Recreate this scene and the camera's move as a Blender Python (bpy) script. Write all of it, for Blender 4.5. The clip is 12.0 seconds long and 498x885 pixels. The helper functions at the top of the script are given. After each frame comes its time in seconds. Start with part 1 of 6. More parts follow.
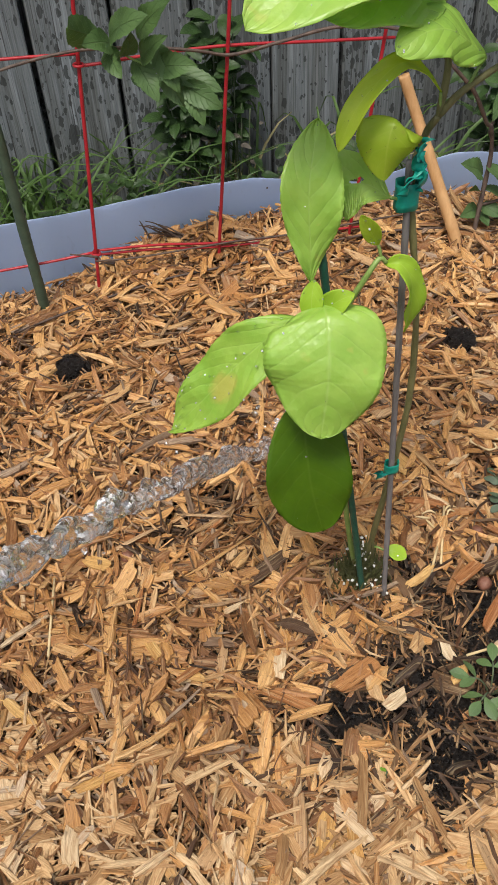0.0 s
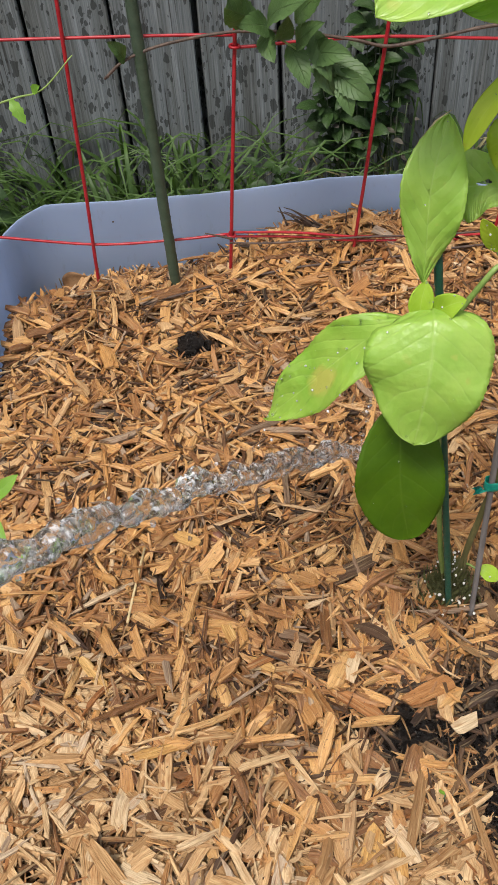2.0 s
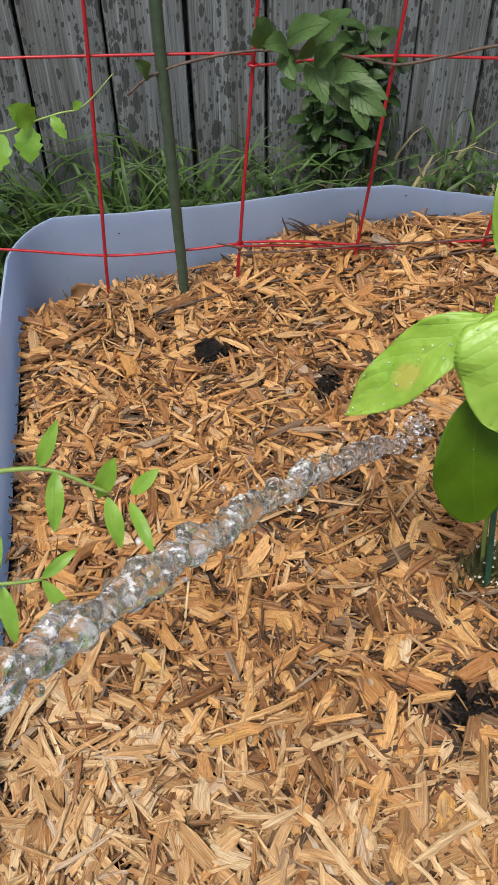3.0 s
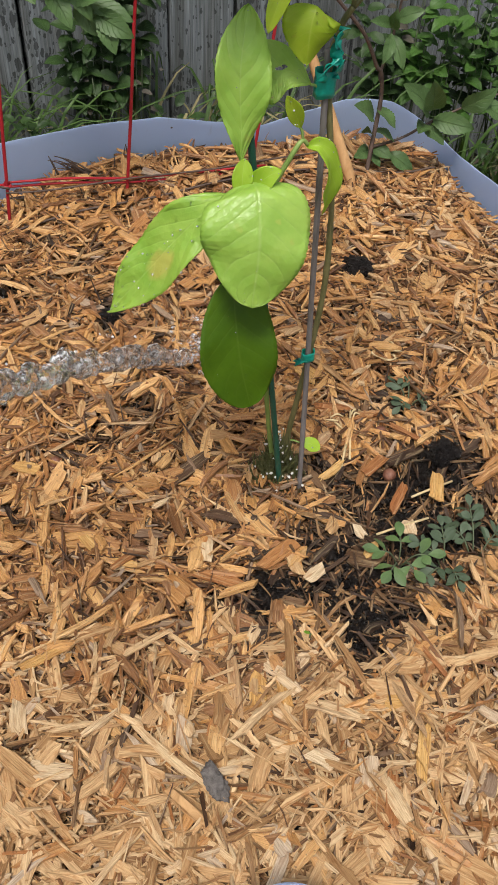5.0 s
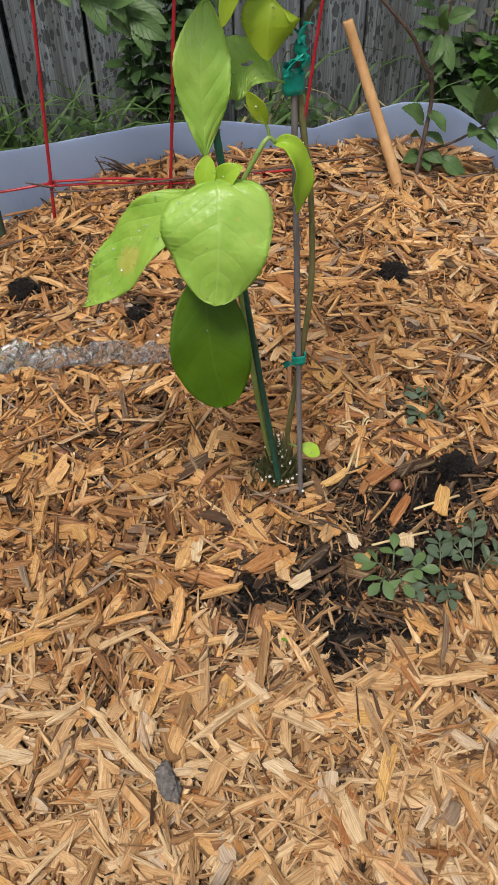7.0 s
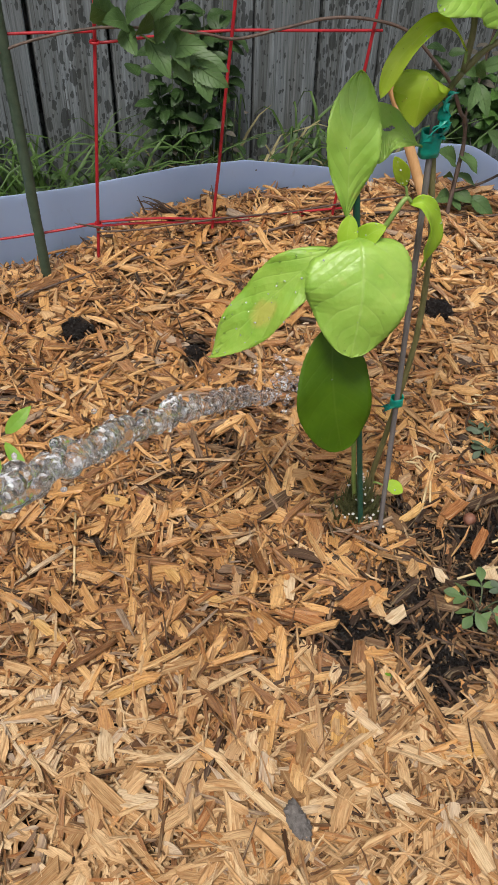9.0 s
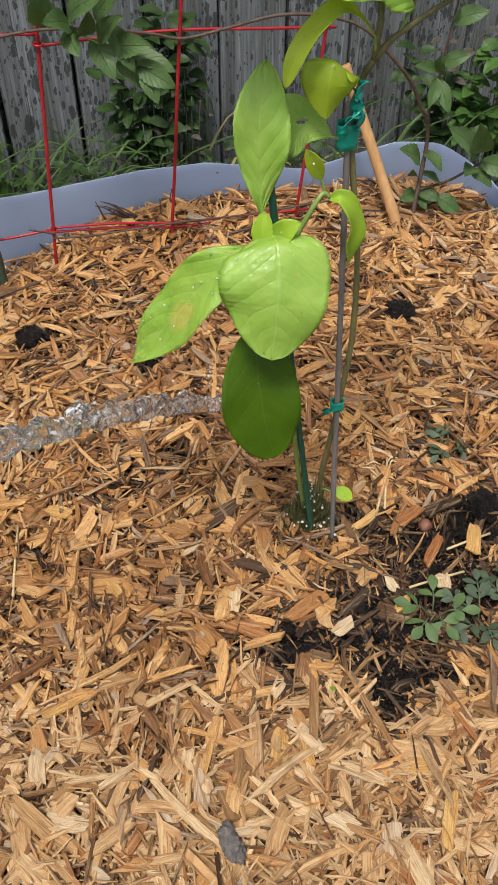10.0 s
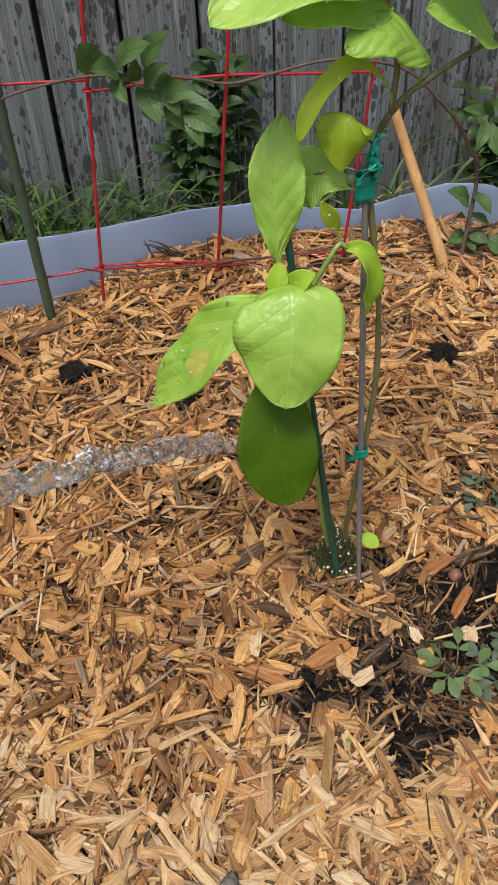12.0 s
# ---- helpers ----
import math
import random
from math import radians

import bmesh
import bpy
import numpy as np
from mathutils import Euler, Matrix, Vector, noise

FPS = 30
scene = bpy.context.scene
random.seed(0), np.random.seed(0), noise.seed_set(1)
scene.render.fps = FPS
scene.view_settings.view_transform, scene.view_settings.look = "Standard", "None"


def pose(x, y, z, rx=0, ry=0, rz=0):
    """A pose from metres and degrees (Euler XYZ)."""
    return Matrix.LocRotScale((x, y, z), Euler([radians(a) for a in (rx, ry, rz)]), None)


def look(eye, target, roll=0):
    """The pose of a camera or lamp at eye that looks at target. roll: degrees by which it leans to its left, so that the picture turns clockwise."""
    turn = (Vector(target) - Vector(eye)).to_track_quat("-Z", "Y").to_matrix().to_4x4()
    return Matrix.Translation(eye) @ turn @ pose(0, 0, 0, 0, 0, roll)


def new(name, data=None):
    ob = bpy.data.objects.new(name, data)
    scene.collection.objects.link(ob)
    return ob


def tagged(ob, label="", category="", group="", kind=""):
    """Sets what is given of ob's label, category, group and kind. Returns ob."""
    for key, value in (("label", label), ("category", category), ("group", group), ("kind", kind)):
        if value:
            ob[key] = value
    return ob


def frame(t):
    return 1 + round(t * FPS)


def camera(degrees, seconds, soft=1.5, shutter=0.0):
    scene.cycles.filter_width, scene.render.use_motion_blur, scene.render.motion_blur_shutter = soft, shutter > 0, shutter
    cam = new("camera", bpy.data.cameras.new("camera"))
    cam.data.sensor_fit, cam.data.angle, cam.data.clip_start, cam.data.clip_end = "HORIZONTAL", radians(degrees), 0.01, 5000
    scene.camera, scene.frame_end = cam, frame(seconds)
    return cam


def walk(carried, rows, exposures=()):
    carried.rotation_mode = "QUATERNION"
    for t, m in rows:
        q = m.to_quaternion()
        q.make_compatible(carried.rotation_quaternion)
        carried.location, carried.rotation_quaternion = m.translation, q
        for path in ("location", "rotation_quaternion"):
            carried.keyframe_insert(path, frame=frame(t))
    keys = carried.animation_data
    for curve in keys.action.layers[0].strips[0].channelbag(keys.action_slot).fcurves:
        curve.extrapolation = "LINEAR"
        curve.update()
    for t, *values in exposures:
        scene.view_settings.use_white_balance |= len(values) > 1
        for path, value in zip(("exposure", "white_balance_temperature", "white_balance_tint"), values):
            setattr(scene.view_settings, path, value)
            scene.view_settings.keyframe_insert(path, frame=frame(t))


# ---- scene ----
cam = camera(31.1, 12.0, soft=1.3)
PATH = [
    (0, (0.026, 0.0, 1.3473), (0.2584, 1.1776, 0.0054), -3.3),
    (0.5, (-0.0216, 0.0063, 1.3581), (0.2876, 1.1536, 0.0063), -0.4),
    (1, (-0.014, 0.0146, 1.3527), (0.2636, 1.1614, -0.0063), 0.0),
    (1.5, (0.033, 0.0057, 1.3482), (0.1134, 1.1915, -0.0036), -3.6),
    (2, (0.0565, -0.0002, 1.3401), (0.0315, 1.2017, 0.0), -5.1),
    (2.5, (-0.0033, -0.0279, 1.3581), (0.0237, 1.1888, 0.0324), -3.7),
    (2.7, (-0.0415, -0.0286, 1.3761), (0.0268, 1.1825, 0.0459), -2.6),
    (4.3, (-0.1593, -0.0512, 1.3302), (0.2381, 1.1075, 0.0117), 2.9),
    (4.5, (-0.1549, -0.056, 1.3293), (0.2746, 1.0641, -0.0126), 4.5),
    (5, (-0.0512, -0.1087, 1.3293), (0.3988, 0.9895, -0.0234), 3.6),
    (5.5, (0.0167, -0.134, 1.314), (0.4198, 0.9509, -0.0648), 2.1),
    (6, (0.0468, -0.1397, 1.3293), (0.3591, 0.9753, -0.0486), 1.5),
    (6.5, (0.0708, -0.1438, 1.3338), (0.3176, 1.0172, -0.0189), -0.4),
    (7, (0.0771, -0.1445, 1.3194), (0.3189, 1.0261, -0.0261), -1.5),
    (7.5, (0.018, -0.1102, 1.3113), (0.2455, 1.063, -0.0351), -2.6),
    (7.7, (-0.0244, -0.0904, 1.3347), (0.1942, 1.073, -0.0216), -2.6),
    (9.3, (-0.0925, -0.0994, 1.3563), (0.2885, 1.068, 0.0405), 1.9),
    (9.5, (-0.0661, -0.0939, 1.3554), (0.2931, 1.0789, 0.0378), 0.7),
    (10, (-0.0067, -0.1013, 1.3338), (0.3342, 1.0835, 0.0225), -0.2),
    (10.5, (0.0575, -0.1266, 1.3248), (0.3942, 1.0528, 0.0063), -1.1),
    (11, (0.1031, -0.1407, 1.3365), (0.4241, 1.0426, 0.0189), -2.2),
    (11.5, (0.1073, -0.1278, 1.3581), (0.3828, 1.0816, 0.054), -3.3),
    (12, (0.0444, -0.101, 1.3437), (0.2616, 1.1573, 0.0747), -3.0),
]
EXPOSURES = [(0, 0.55), (2.5, 0.58), (4.5, 0.51), (5.5, 0.44), (7.5, 0.44), (9.5, 0.49), (12, 0.48)]
walk(cam, [(t, look(eye, target, roll)) for t, eye, target, roll in PATH], EXPOSURES)

# ---- light ----
world = bpy.data.worlds.new("overcast_sky")
scene.world = world
world.use_nodes = True
wn, wl = world.node_tree.nodes, world.node_tree.links
wn.clear()
sky = wn.new("ShaderNodeTexSky")
sky.sky_type, sky.sun_disc = "NISHITA", False
SUN_ELEVATION, SUN_ROTATION = radians(68), radians(214)
sky.sun_elevation, sky.sun_rotation = SUN_ELEVATION, SUN_ROTATION
sky.dust_density, sky.air_density = 3.0, 1.0
veil = wn.new("ShaderNodeHueSaturation")        # thin cloud takes most of the blue out of the sky
veil.inputs["Saturation"].default_value = 0.42
back = wn.new("ShaderNodeBackground")
back.inputs["Strength"].default_value = 0.10
wout = wn.new("ShaderNodeOutputWorld")
wl.new(sky.outputs["Color"], veil.inputs["Color"])
wl.new(veil.outputs["Color"], back.inputs["Color"])
wl.new(back.outputs["Background"], wout.inputs["Surface"])
sun_data = bpy.data.lights.new("sun", "SUN")
sun_data.energy, sun_data.angle, sun_data.color = 2.3, radians(16), (1.0, 0.95, 0.88)
sun = new("sun", sun_data)
sun_way = Vector((math.sin(SUN_ROTATION) * math.cos(SUN_ELEVATION), math.cos(SUN_ROTATION) * math.cos(SUN_ELEVATION), math.sin(SUN_ELEVATION)))
sun.matrix_world = look(tuple(sun_way * 6), (0, 0, 0))

rng = np.random.default_rng(7)


# ---- materials ----
class Nodes:
    """A short way to write node trees."""

    def __init__(self, name):
        self.mat = bpy.data.materials.new(name)
        self.mat.use_nodes = True
        self.t = self.mat.node_tree
        self.t.nodes.clear()
        self.out = self.t.nodes.new("ShaderNodeOutputMaterial")

    def n(self, kind, **sets):
        node = self.t.nodes.new("ShaderNode" + kind)
        for key, value in sets.items():
            node.inputs[key.replace("_", " ")].default_value = value
        return node

    def link(self, a, b):
        self.t.links.new(a, b)

    def math(self, op, a, b=None, clamp=False):
        node = self.t.nodes.new("ShaderNodeMath")
        node.operation, node.use_clamp = op, clamp
        for slot, v in ((0, a), (1, b)):
            if v is None:
                continue
            if isinstance(v, (int, float)):
                node.inputs[slot].default_value = v
            else:
                self.link(v, node.inputs[slot])
        return node.outputs[0]

    def mix(self, fac, a, b, mode="MIX"):
        node = self.t.nodes.new("ShaderNodeMix")
        node.data_type, node.blend_type = "RGBA", mode
        for slot, v in ((0, fac), (6, a), (7, b)):
            if isinstance(v, (int, float)):
                node.inputs[slot].default_value = v
            elif isinstance(v, tuple):
                node.inputs[slot].default_value = (*v, 1)
            else:
                self.link(v, node.inputs[slot])
        return node.outputs[2]

    def ramp(self, fac, *stops):
        node = self.t.nodes.new("ShaderNodeValToRGB")
        el = node.color_ramp.elements
        while len(el) < len(stops):
            el.new(0.5)
        for e, (p, c) in zip(el, stops):
            e.position = p
            e.color = (*c, 1) if isinstance(c, tuple) else (c, c, c, 1)
        self.link(fac, node.inputs[0])
        return node.outputs[0]

    def noise(self, vec, scale, detail=4, rough=0.6):
        node = self.n("TexNoise", Scale=scale, Detail=detail, Roughness=rough)
        if vec is not None:
            self.link(vec, node.inputs["Vector"])
        return node.outputs["Fac"]

    def mapped(self, vec, scale=(1, 1, 1), move=None):
        node = self.n("Mapping")
        node.inputs["Scale"].default_value = scale
        if move is not None:
            self.link(move, node.inputs["Location"])
        self.link(vec, node.inputs["Vector"])
        return node.outputs[0]

    def object_coords(self):
        return self.n("TexCoord").outputs["Object"]

    def uv(self):
        return self.n("TexCoord").outputs["UV"]

    def random(self):
        """A number of its own for every object and every loose island of a mesh."""
        a = self.n("ObjectInfo").outputs["Random"]
        b = self.n("NewGeometry").outputs["Random Per Island"]
        return self.math("FRACT", self.math("ADD", a, b))

    def bump(self, height, strength, distance):
        node = self.n("Bump", Strength=strength, Distance=distance)
        self.link(height, node.inputs["Height"])
        return node.outputs[0]

    def surface(self, color, rough=0.6, normal=None, **sets):
        p = self.n("BsdfPrincipled")
        for key, value in sets.items():
            p.inputs[key.replace("_", " ")].default_value = value
        for slot, v in (("Base Color", color), ("Roughness", rough)):
            if isinstance(v, (int, float)):
                p.inputs[slot].default_value = v
            elif isinstance(v, tuple):
                p.inputs[slot].default_value = (*v, 1)
            else:
                self.link(v, p.inputs[slot])
        if normal is not None:
            self.link(normal, p.inputs["Normal"])
        return p

    def done(self, shader):
        self.link(shader.outputs[0], self.out.inputs["Surface"])
        return self.mat


def chip_material(name, stops, rough, spec, specks=0.0):
    """Torn wood: fibres along the chip, weathered and stained places, and specks of soil on the wet ones."""
    m = Nodes(name)
    r = m.random()
    uv = m.uv()
    shift = m.n("CombineXYZ")
    m.link(m.math("MULTIPLY", r, 37.0), shift.inputs[0])
    m.link(m.math("MULTIPLY", r, 91.0), shift.inputs[1])
    grain = m.noise(m.mapped(uv, (35, 900, 1), shift.outputs[0]), 1.0, 5, 0.65)
    patch = m.noise(m.mapped(uv, (55, 200, 1), shift.outputs[0]), 1.0, 4, 0.65)
    fibre = m.noise(m.mapped(uv, (16, 380, 1), shift.outputs[0]), 1.0, 2, 0.5)
    age = m.noise(m.mapped(uv, (40, 90, 1), shift.outputs[0]), 1.0, 3, 0.55)
    base = m.ramp(r, *stops)
    col = m.mix(m.math("MULTIPLY", m.ramp(age, (0.46, 0.0), (0.66, 1.0)), 0.55), base, m.mix(1.0, base, (0.74, 0.68, 0.66), "MULTIPLY"))
    col = m.mix(m.math("MULTIPLY", m.ramp(grain, (0.32, 1.0), (0.58, 0.0)), 0.72), col, m.mix(1.0, base, (0.46, 0.35, 0.25), "MULTIPLY"))
    col = m.mix(m.math("MULTIPLY", m.ramp(patch, (0.50, 0.0), (0.68, 1.0)), 0.65), col, m.mix(1.0, base, (0.58, 0.40, 0.27), "MULTIPLY"))
    col = m.mix(m.math("MULTIPLY", m.ramp(fibre, (0.54, 0.0), (0.70, 1.0)), 0.50), col, m.mix(0.5, base, (0.95, 0.72, 0.40)))
    if specks:
        dirt = m.noise(m.mapped(uv, (330, 330, 1), shift.outputs[0]), 1.0, 2, 0.6)
        col = m.mix(m.math("MULTIPLY", m.ramp(dirt, (0.62, 0.0), (0.68, 1.0)), specks), col, (0.018, 0.012, 0.009))
    nrm = m.bump(m.math("ADD", grain, m.math("MULTIPLY", fibre, 0.9)), 1.0, 0.0024)
    return m.done(m.surface(col, m.ramp(patch, (0.3, rough * 0.85), (0.7, min(rough * 1.2, 0.95))), nrm, Specular_IOR_Level=spec))


DRY_CHIP = chip_material("dry_wood_chip", [(0.0, (0.363, 0.202, 0.0848)), (0.20, (0.571, 0.345, 0.159)), (0.55, (0.718, 0.476, 0.246)), (0.85, (0.778, 0.574, 0.339)), (1.0, (0.571, 0.449, 0.331))], 0.75, 0.3)
WET_CHIP = chip_material("damp_wood_chip", [(0.0, (0.234, 0.105, 0.0395)), (0.25, (0.432, 0.206, 0.0733)), (0.55, (0.657, 0.346, 0.115)), (0.85, (0.77, 0.464, 0.188)), (1.0, (0.484, 0.306, 0.16))], 0.36, 0.6, 0.55)
DRY_FINE = chip_material("dry_wood_shred", [(0.0, (0.173, 0.0942, 0.0446)), (0.25, (0.424, 0.242, 0.111)), (0.6, (0.623, 0.404, 0.205)), (1.0, (0.727, 0.538, 0.321))], 0.8, 0.3)
WET_FINE = chip_material("damp_wood_shred", [(0.0, (0.0519, 0.0245, 0.0122)), (0.3, (0.182, 0.0788, 0.032)), (0.6, (0.407, 0.193, 0.0696)), (0.85, (0.623, 0.341, 0.132)), (1.0, (0.709, 0.446, 0.216))], 0.45, 0.45, 0.4)
SOILED_CHIP = chip_material("soil_stained_chip", [(0.0, (0.030, 0.017, 0.010)), (0.5, (0.095, 0.050, 0.025)), (0.8, (0.22, 0.125, 0.058)), (1.0, (0.42, 0.25, 0.11))], 0.5, 0.5, 0.8)
RED_CHIP = chip_material("orange_bark_chip", [(0.0, (0.363, 0.144, 0.047)), (1.0, (0.519, 0.254, 0.0893))], 0.6, 0.35, 0.6)
# Dark brown puts the shade in the gaps between chips into the shreds' colour.
DEEP_FINE = chip_material("gap_shade_wood_shred", [(0.0, (0.032, 0.016, 0.009)), (0.5, (0.105, 0.050, 0.022)), (1.0, (0.29, 0.15, 0.063))], 0.6, 0.4, 0.5)
GREY_CHIP = chip_material("weathered_grey_chip", [(0.0, (0.251, 0.162, 0.103)), (0.6, (0.398, 0.289, 0.202)), (1.0, (0.484, 0.376, 0.282))], 0.8, 0.3)


def soil_material():
    m = Nodes("dark_potting_soil")
    oc = m.object_coords()
    a, b = m.noise(oc, 60, 6, 0.7), m.noise(oc, 420, 4, 0.7)
    col = m.ramp(a, (0.3, (0.005, 0.0038, 0.0032)), (0.6, (0.015, 0.010, 0.0075)), (0.8, (0.045, 0.028, 0.018)))
    speck = m.ramp(b, (0.68, 0.0), (0.74, 1.0))
    col = m.mix(m.math("MULTIPLY", speck, 0.6), col, (0.30, 0.24, 0.18))
    nrm = m.bump(m.math("ADD", a, m.math("MULTIPLY", b, 0.8)), 1.0, 0.009)
    return m.done(m.surface(col, m.ramp(a, (0.35, 0.16), (0.65, 0.55)), nrm, Specular_IOR_Level=0.5))


SOIL = soil_material()


def plastic_material():
    m = Nodes("blue_grey_plastic")
    oc = m.object_coords()
    big, fine = m.noise(oc, 5, 4), m.noise(m.mapped(oc, (1, 1, 0.25)), 90, 5, 0.7)
    col = m.ramp(big, (0.3, (0.57, 0.67, 0.87)), (0.7, (0.64, 0.74, 0.925)))
    col = m.mix(m.math("MULTIPLY", m.ramp(fine, (0.6, 0.0), (0.78, 1.0)), 0.25), col, (0.30, 0.30, 0.30))
    p = m.surface(col, m.ramp(fine, (0.3, 0.38), (0.7, 0.55)), m.bump(fine, 0.12, 0.002))
    through_ = m.n("BsdfTranslucent")
    m.link(col, through_.inputs["Color"])
    both = m.n("MixShader")
    both.inputs[0].default_value = 0.62
    m.link(p.outputs[0], both.inputs[1])
    m.link(through_.outputs[0], both.inputs[2])
    return m.done(both)


PLASTIC = plastic_material()


def fence_material():
    """Old grey paint on boards: streaks along the grain, and dark flecks where it has flaked off."""
    m = Nodes("weathered_grey_picket")
    r = m.n("ObjectInfo").outputs["Random"]
    shift = m.n("CombineXYZ")
    for k, f in enumerate((7.0, 13.0, 29.0)):
        m.link(m.math("MULTIPLY", r, f), shift.inputs[k])
    oc = m.object_coords()
    vec = m.mapped(oc, (1, 1, 1), shift.outputs[0])
    grain = m.noise(m.mapped(vec, (330, 330, 7)), 1.0, 6, 0.7)
    band = m.noise(m.mapped(vec, (26, 26, 1.3)), 1.0, 4, 0.6)
    streak = m.noise(m.mapped(vec, (120, 120, 4)), 1.0, 4, 0.65)
    crack = m.noise(m.mapped(vec, (210, 210, 2.2)), 1.0, 3, 0.6)
    crowd = m.noise(m.mapped(vec, (10, 10, 4.0)), 1.0, 2, 0.5)
    warp = m.n("TexNoise", Scale=90.0, Detail=3.0)
    m.link(vec, warp.inputs["Vector"])
    bent = m.n("VectorMath")
    bent.operation = "MULTIPLY_ADD"
    m.link(warp.outputs["Color"], bent.inputs[0])
    bent.inputs[1].default_value = (0.009, 0.009, 0.016)
    m.link(vec, bent.inputs[2])
    flecks = None
    for (sx, sz), most in (((66, 27), 0.36), ((130, 52), 0.34)):
        cell = m.n("TexVoronoi", Scale=1.0, Randomness=1.0)
        m.link(m.mapped(bent.outputs[0], (sx, sx, sz)), cell.inputs["Vector"])
        lot = m.n("SeparateXYZ")
        m.link(cell.outputs["Color"], lot.inputs[0])
        size_ = m.math("ADD", m.math("MULTIPLY", m.math("POWER", lot.outputs[0], 1.6), most), m.math("MULTIPLY", m.math("SUBTRACT", crowd, 0.5), 0.9))
        spot = m.ramp(m.math("SUBTRACT", m.math("ADD", size_, 0.11), cell.outputs["Distance"]), (0.0, 0.0), (0.035, 1.0))
        flecks = spot if flecks is None else m.math("MAXIMUM", flecks, spot)
    base = m.ramp(grain, (0.30, (0.105, 0.115, 0.119)), (0.5, (0.180, 0.197, 0.204)), (0.70, (0.265, 0.287, 0.300)))
    base = m.mix(m.math("MULTIPLY", m.ramp(streak, (0.52, 0.0), (0.66, 1.0)), 0.65), base, (0.36, 0.39, 0.41))
    base = m.mix(m.math("MULTIPLY", m.ramp(band, (0.42, 0.0), (0.62, 1.0)), 0.75), base, m.mix(1.0, base, (0.50, 0.47, 0.42), "MULTIPLY"))
    base = m.mix(m.math("MULTIPLY", r, 0.35), base, m.mix(1.0, base, (0.72, 0.70, 0.66), "MULTIPLY"))
    base = m.mix(m.math("MULTIPLY", flecks, 0.75), base, (0.032, 0.034, 0.032))
    base = m.mix(m.ramp(crack, (0.33, 0.80), (0.39, 0.0)), base, (0.035, 0.033, 0.030))
    height = m.math("SUBTRACT", m.math("ADD", grain, m.math("MULTIPLY", crack, 0.6)), m.math("MULTIPLY", flecks, 0.5))
    return m.done(m.surface(base, 0.85, m.bump(height, 0.55, 0.002), Specular_IOR_Level=0.25))


FENCE_WOOD = fence_material()


def leaf_material(name, light, dark, vein, rough, glow, veins=8.0, relief=0.5, blemish=None, quilt=0.0, network=0.38, blotch=None):
    """Leaf blade: veins from the blade's own across and along coordinates, and light that comes through."""
    m = Nodes(name)
    uv = m.uv()
    sep = m.n("SeparateXYZ")
    m.link(uv, sep.inputs[0])
    across = m.math("ABSOLUTE", m.math("SUBTRACT", sep.outputs[0], 0.5))
    rib = m.ramp(across, (0.0, 1.0), (0.022, 0.0))
    wander = m.math("MULTIPLY", m.noise(uv, 2.5, 2), 0.45)
    side = m.math("FRACT", m.math("SUBTRACT", m.math("ADD", m.math("MULTIPLY", sep.outputs[1], veins), wander), m.math("MULTIPLY", m.math("POWER", across, 1.25), 4.6)))
    side = m.math("ABSOLUTE", m.math("SUBTRACT", side, 0.5))
    puff = side
    side = m.ramp(side, (0.0, 1.0), (0.09, 0.0))
    net = m.math("MAXIMUM", rib, m.math("MULTIPLY", side, 0.38))
    r = m.random()
    oc = m.object_coords()
    cloud = m.noise(oc, 28, 4)
    col = m.mix(m.ramp(cloud, (0.35, 0.0), (0.7, 1.0)), light, dark)
    col = m.mix(m.math("MULTIPLY", r, 0.4), col, m.mix(1.0, col, (0.75, 0.85, 0.6), "MULTIPLY"))
    col = m.mix(m.math("MULTIPLY", net, network), col, vein)
    if blotch:                                   # a yellowed place: across, along, half sizes, colour
        gap = []
        for k, (mid, half) in enumerate(((blotch[0], blotch[2]), (blotch[1], blotch[3]))):
            gap.append(m.math("POWER", m.math("ABSOLUTE", m.math("MULTIPLY", m.math("SUBTRACT", sep.outputs[k], mid), 1.0 / half)), 2.0))
        ragged = m.math("ADD", m.math("ADD", gap[0], gap[1]), m.math("MULTIPLY", m.math("SUBTRACT", m.noise(uv, 7, 3), 0.5), 1.6))
        col = m.mix(m.ramp(ragged, (0.35, 0.85), (1.0, 0.0)), col, blotch[4])
    if blemish:
        spot = m.noise(oc, 60, 2)
        col = m.mix(m.math("MULTIPLY", m.ramp(spot, (0.66, 0.0), (0.74, 1.0)), 0.6), col, blemish)
    fine = m.noise(oc, 380, 3)
    height = m.math("ADD", m.math("MULTIPLY", net, -1.0), m.math("MULTIPLY", fine, 0.25))
    nrm = m.bump(height, relief, 0.0016)
    if quilt:
        pillow = m.math("ADD", m.math("MULTIPLY", m.math("POWER", puff, 0.9), 0.8), m.math("ADD", m.math("MULTIPLY", m.noise(oc, 48, 2), 1.7), m.math("MULTIPLY", m.noise(oc, 150, 2), 0.35)))
        soft_ = m.n("Bump", Strength=0.75, Distance=quilt)
        m.link(pillow, soft_.inputs["Height"])
        m.link(nrm, soft_.inputs["Normal"])
        nrm = soft_.outputs[0]
    p = m.surface(col, rough, nrm, Specular_IOR_Level=0.8 if quilt > 0.0004 else 0.45)
    tr = m.n("BsdfTranslucent")
    m.link(m.mix(1.0, col, (1.0, 1.0, 0.45), "MULTIPLY"), tr.inputs["Color"])
    both = m.n("MixShader")
    both.inputs[0].default_value = glow
    m.link(p.outputs[0], both.inputs[1])
    m.link(tr.outputs[0], both.inputs[2])
    return m.done(both)


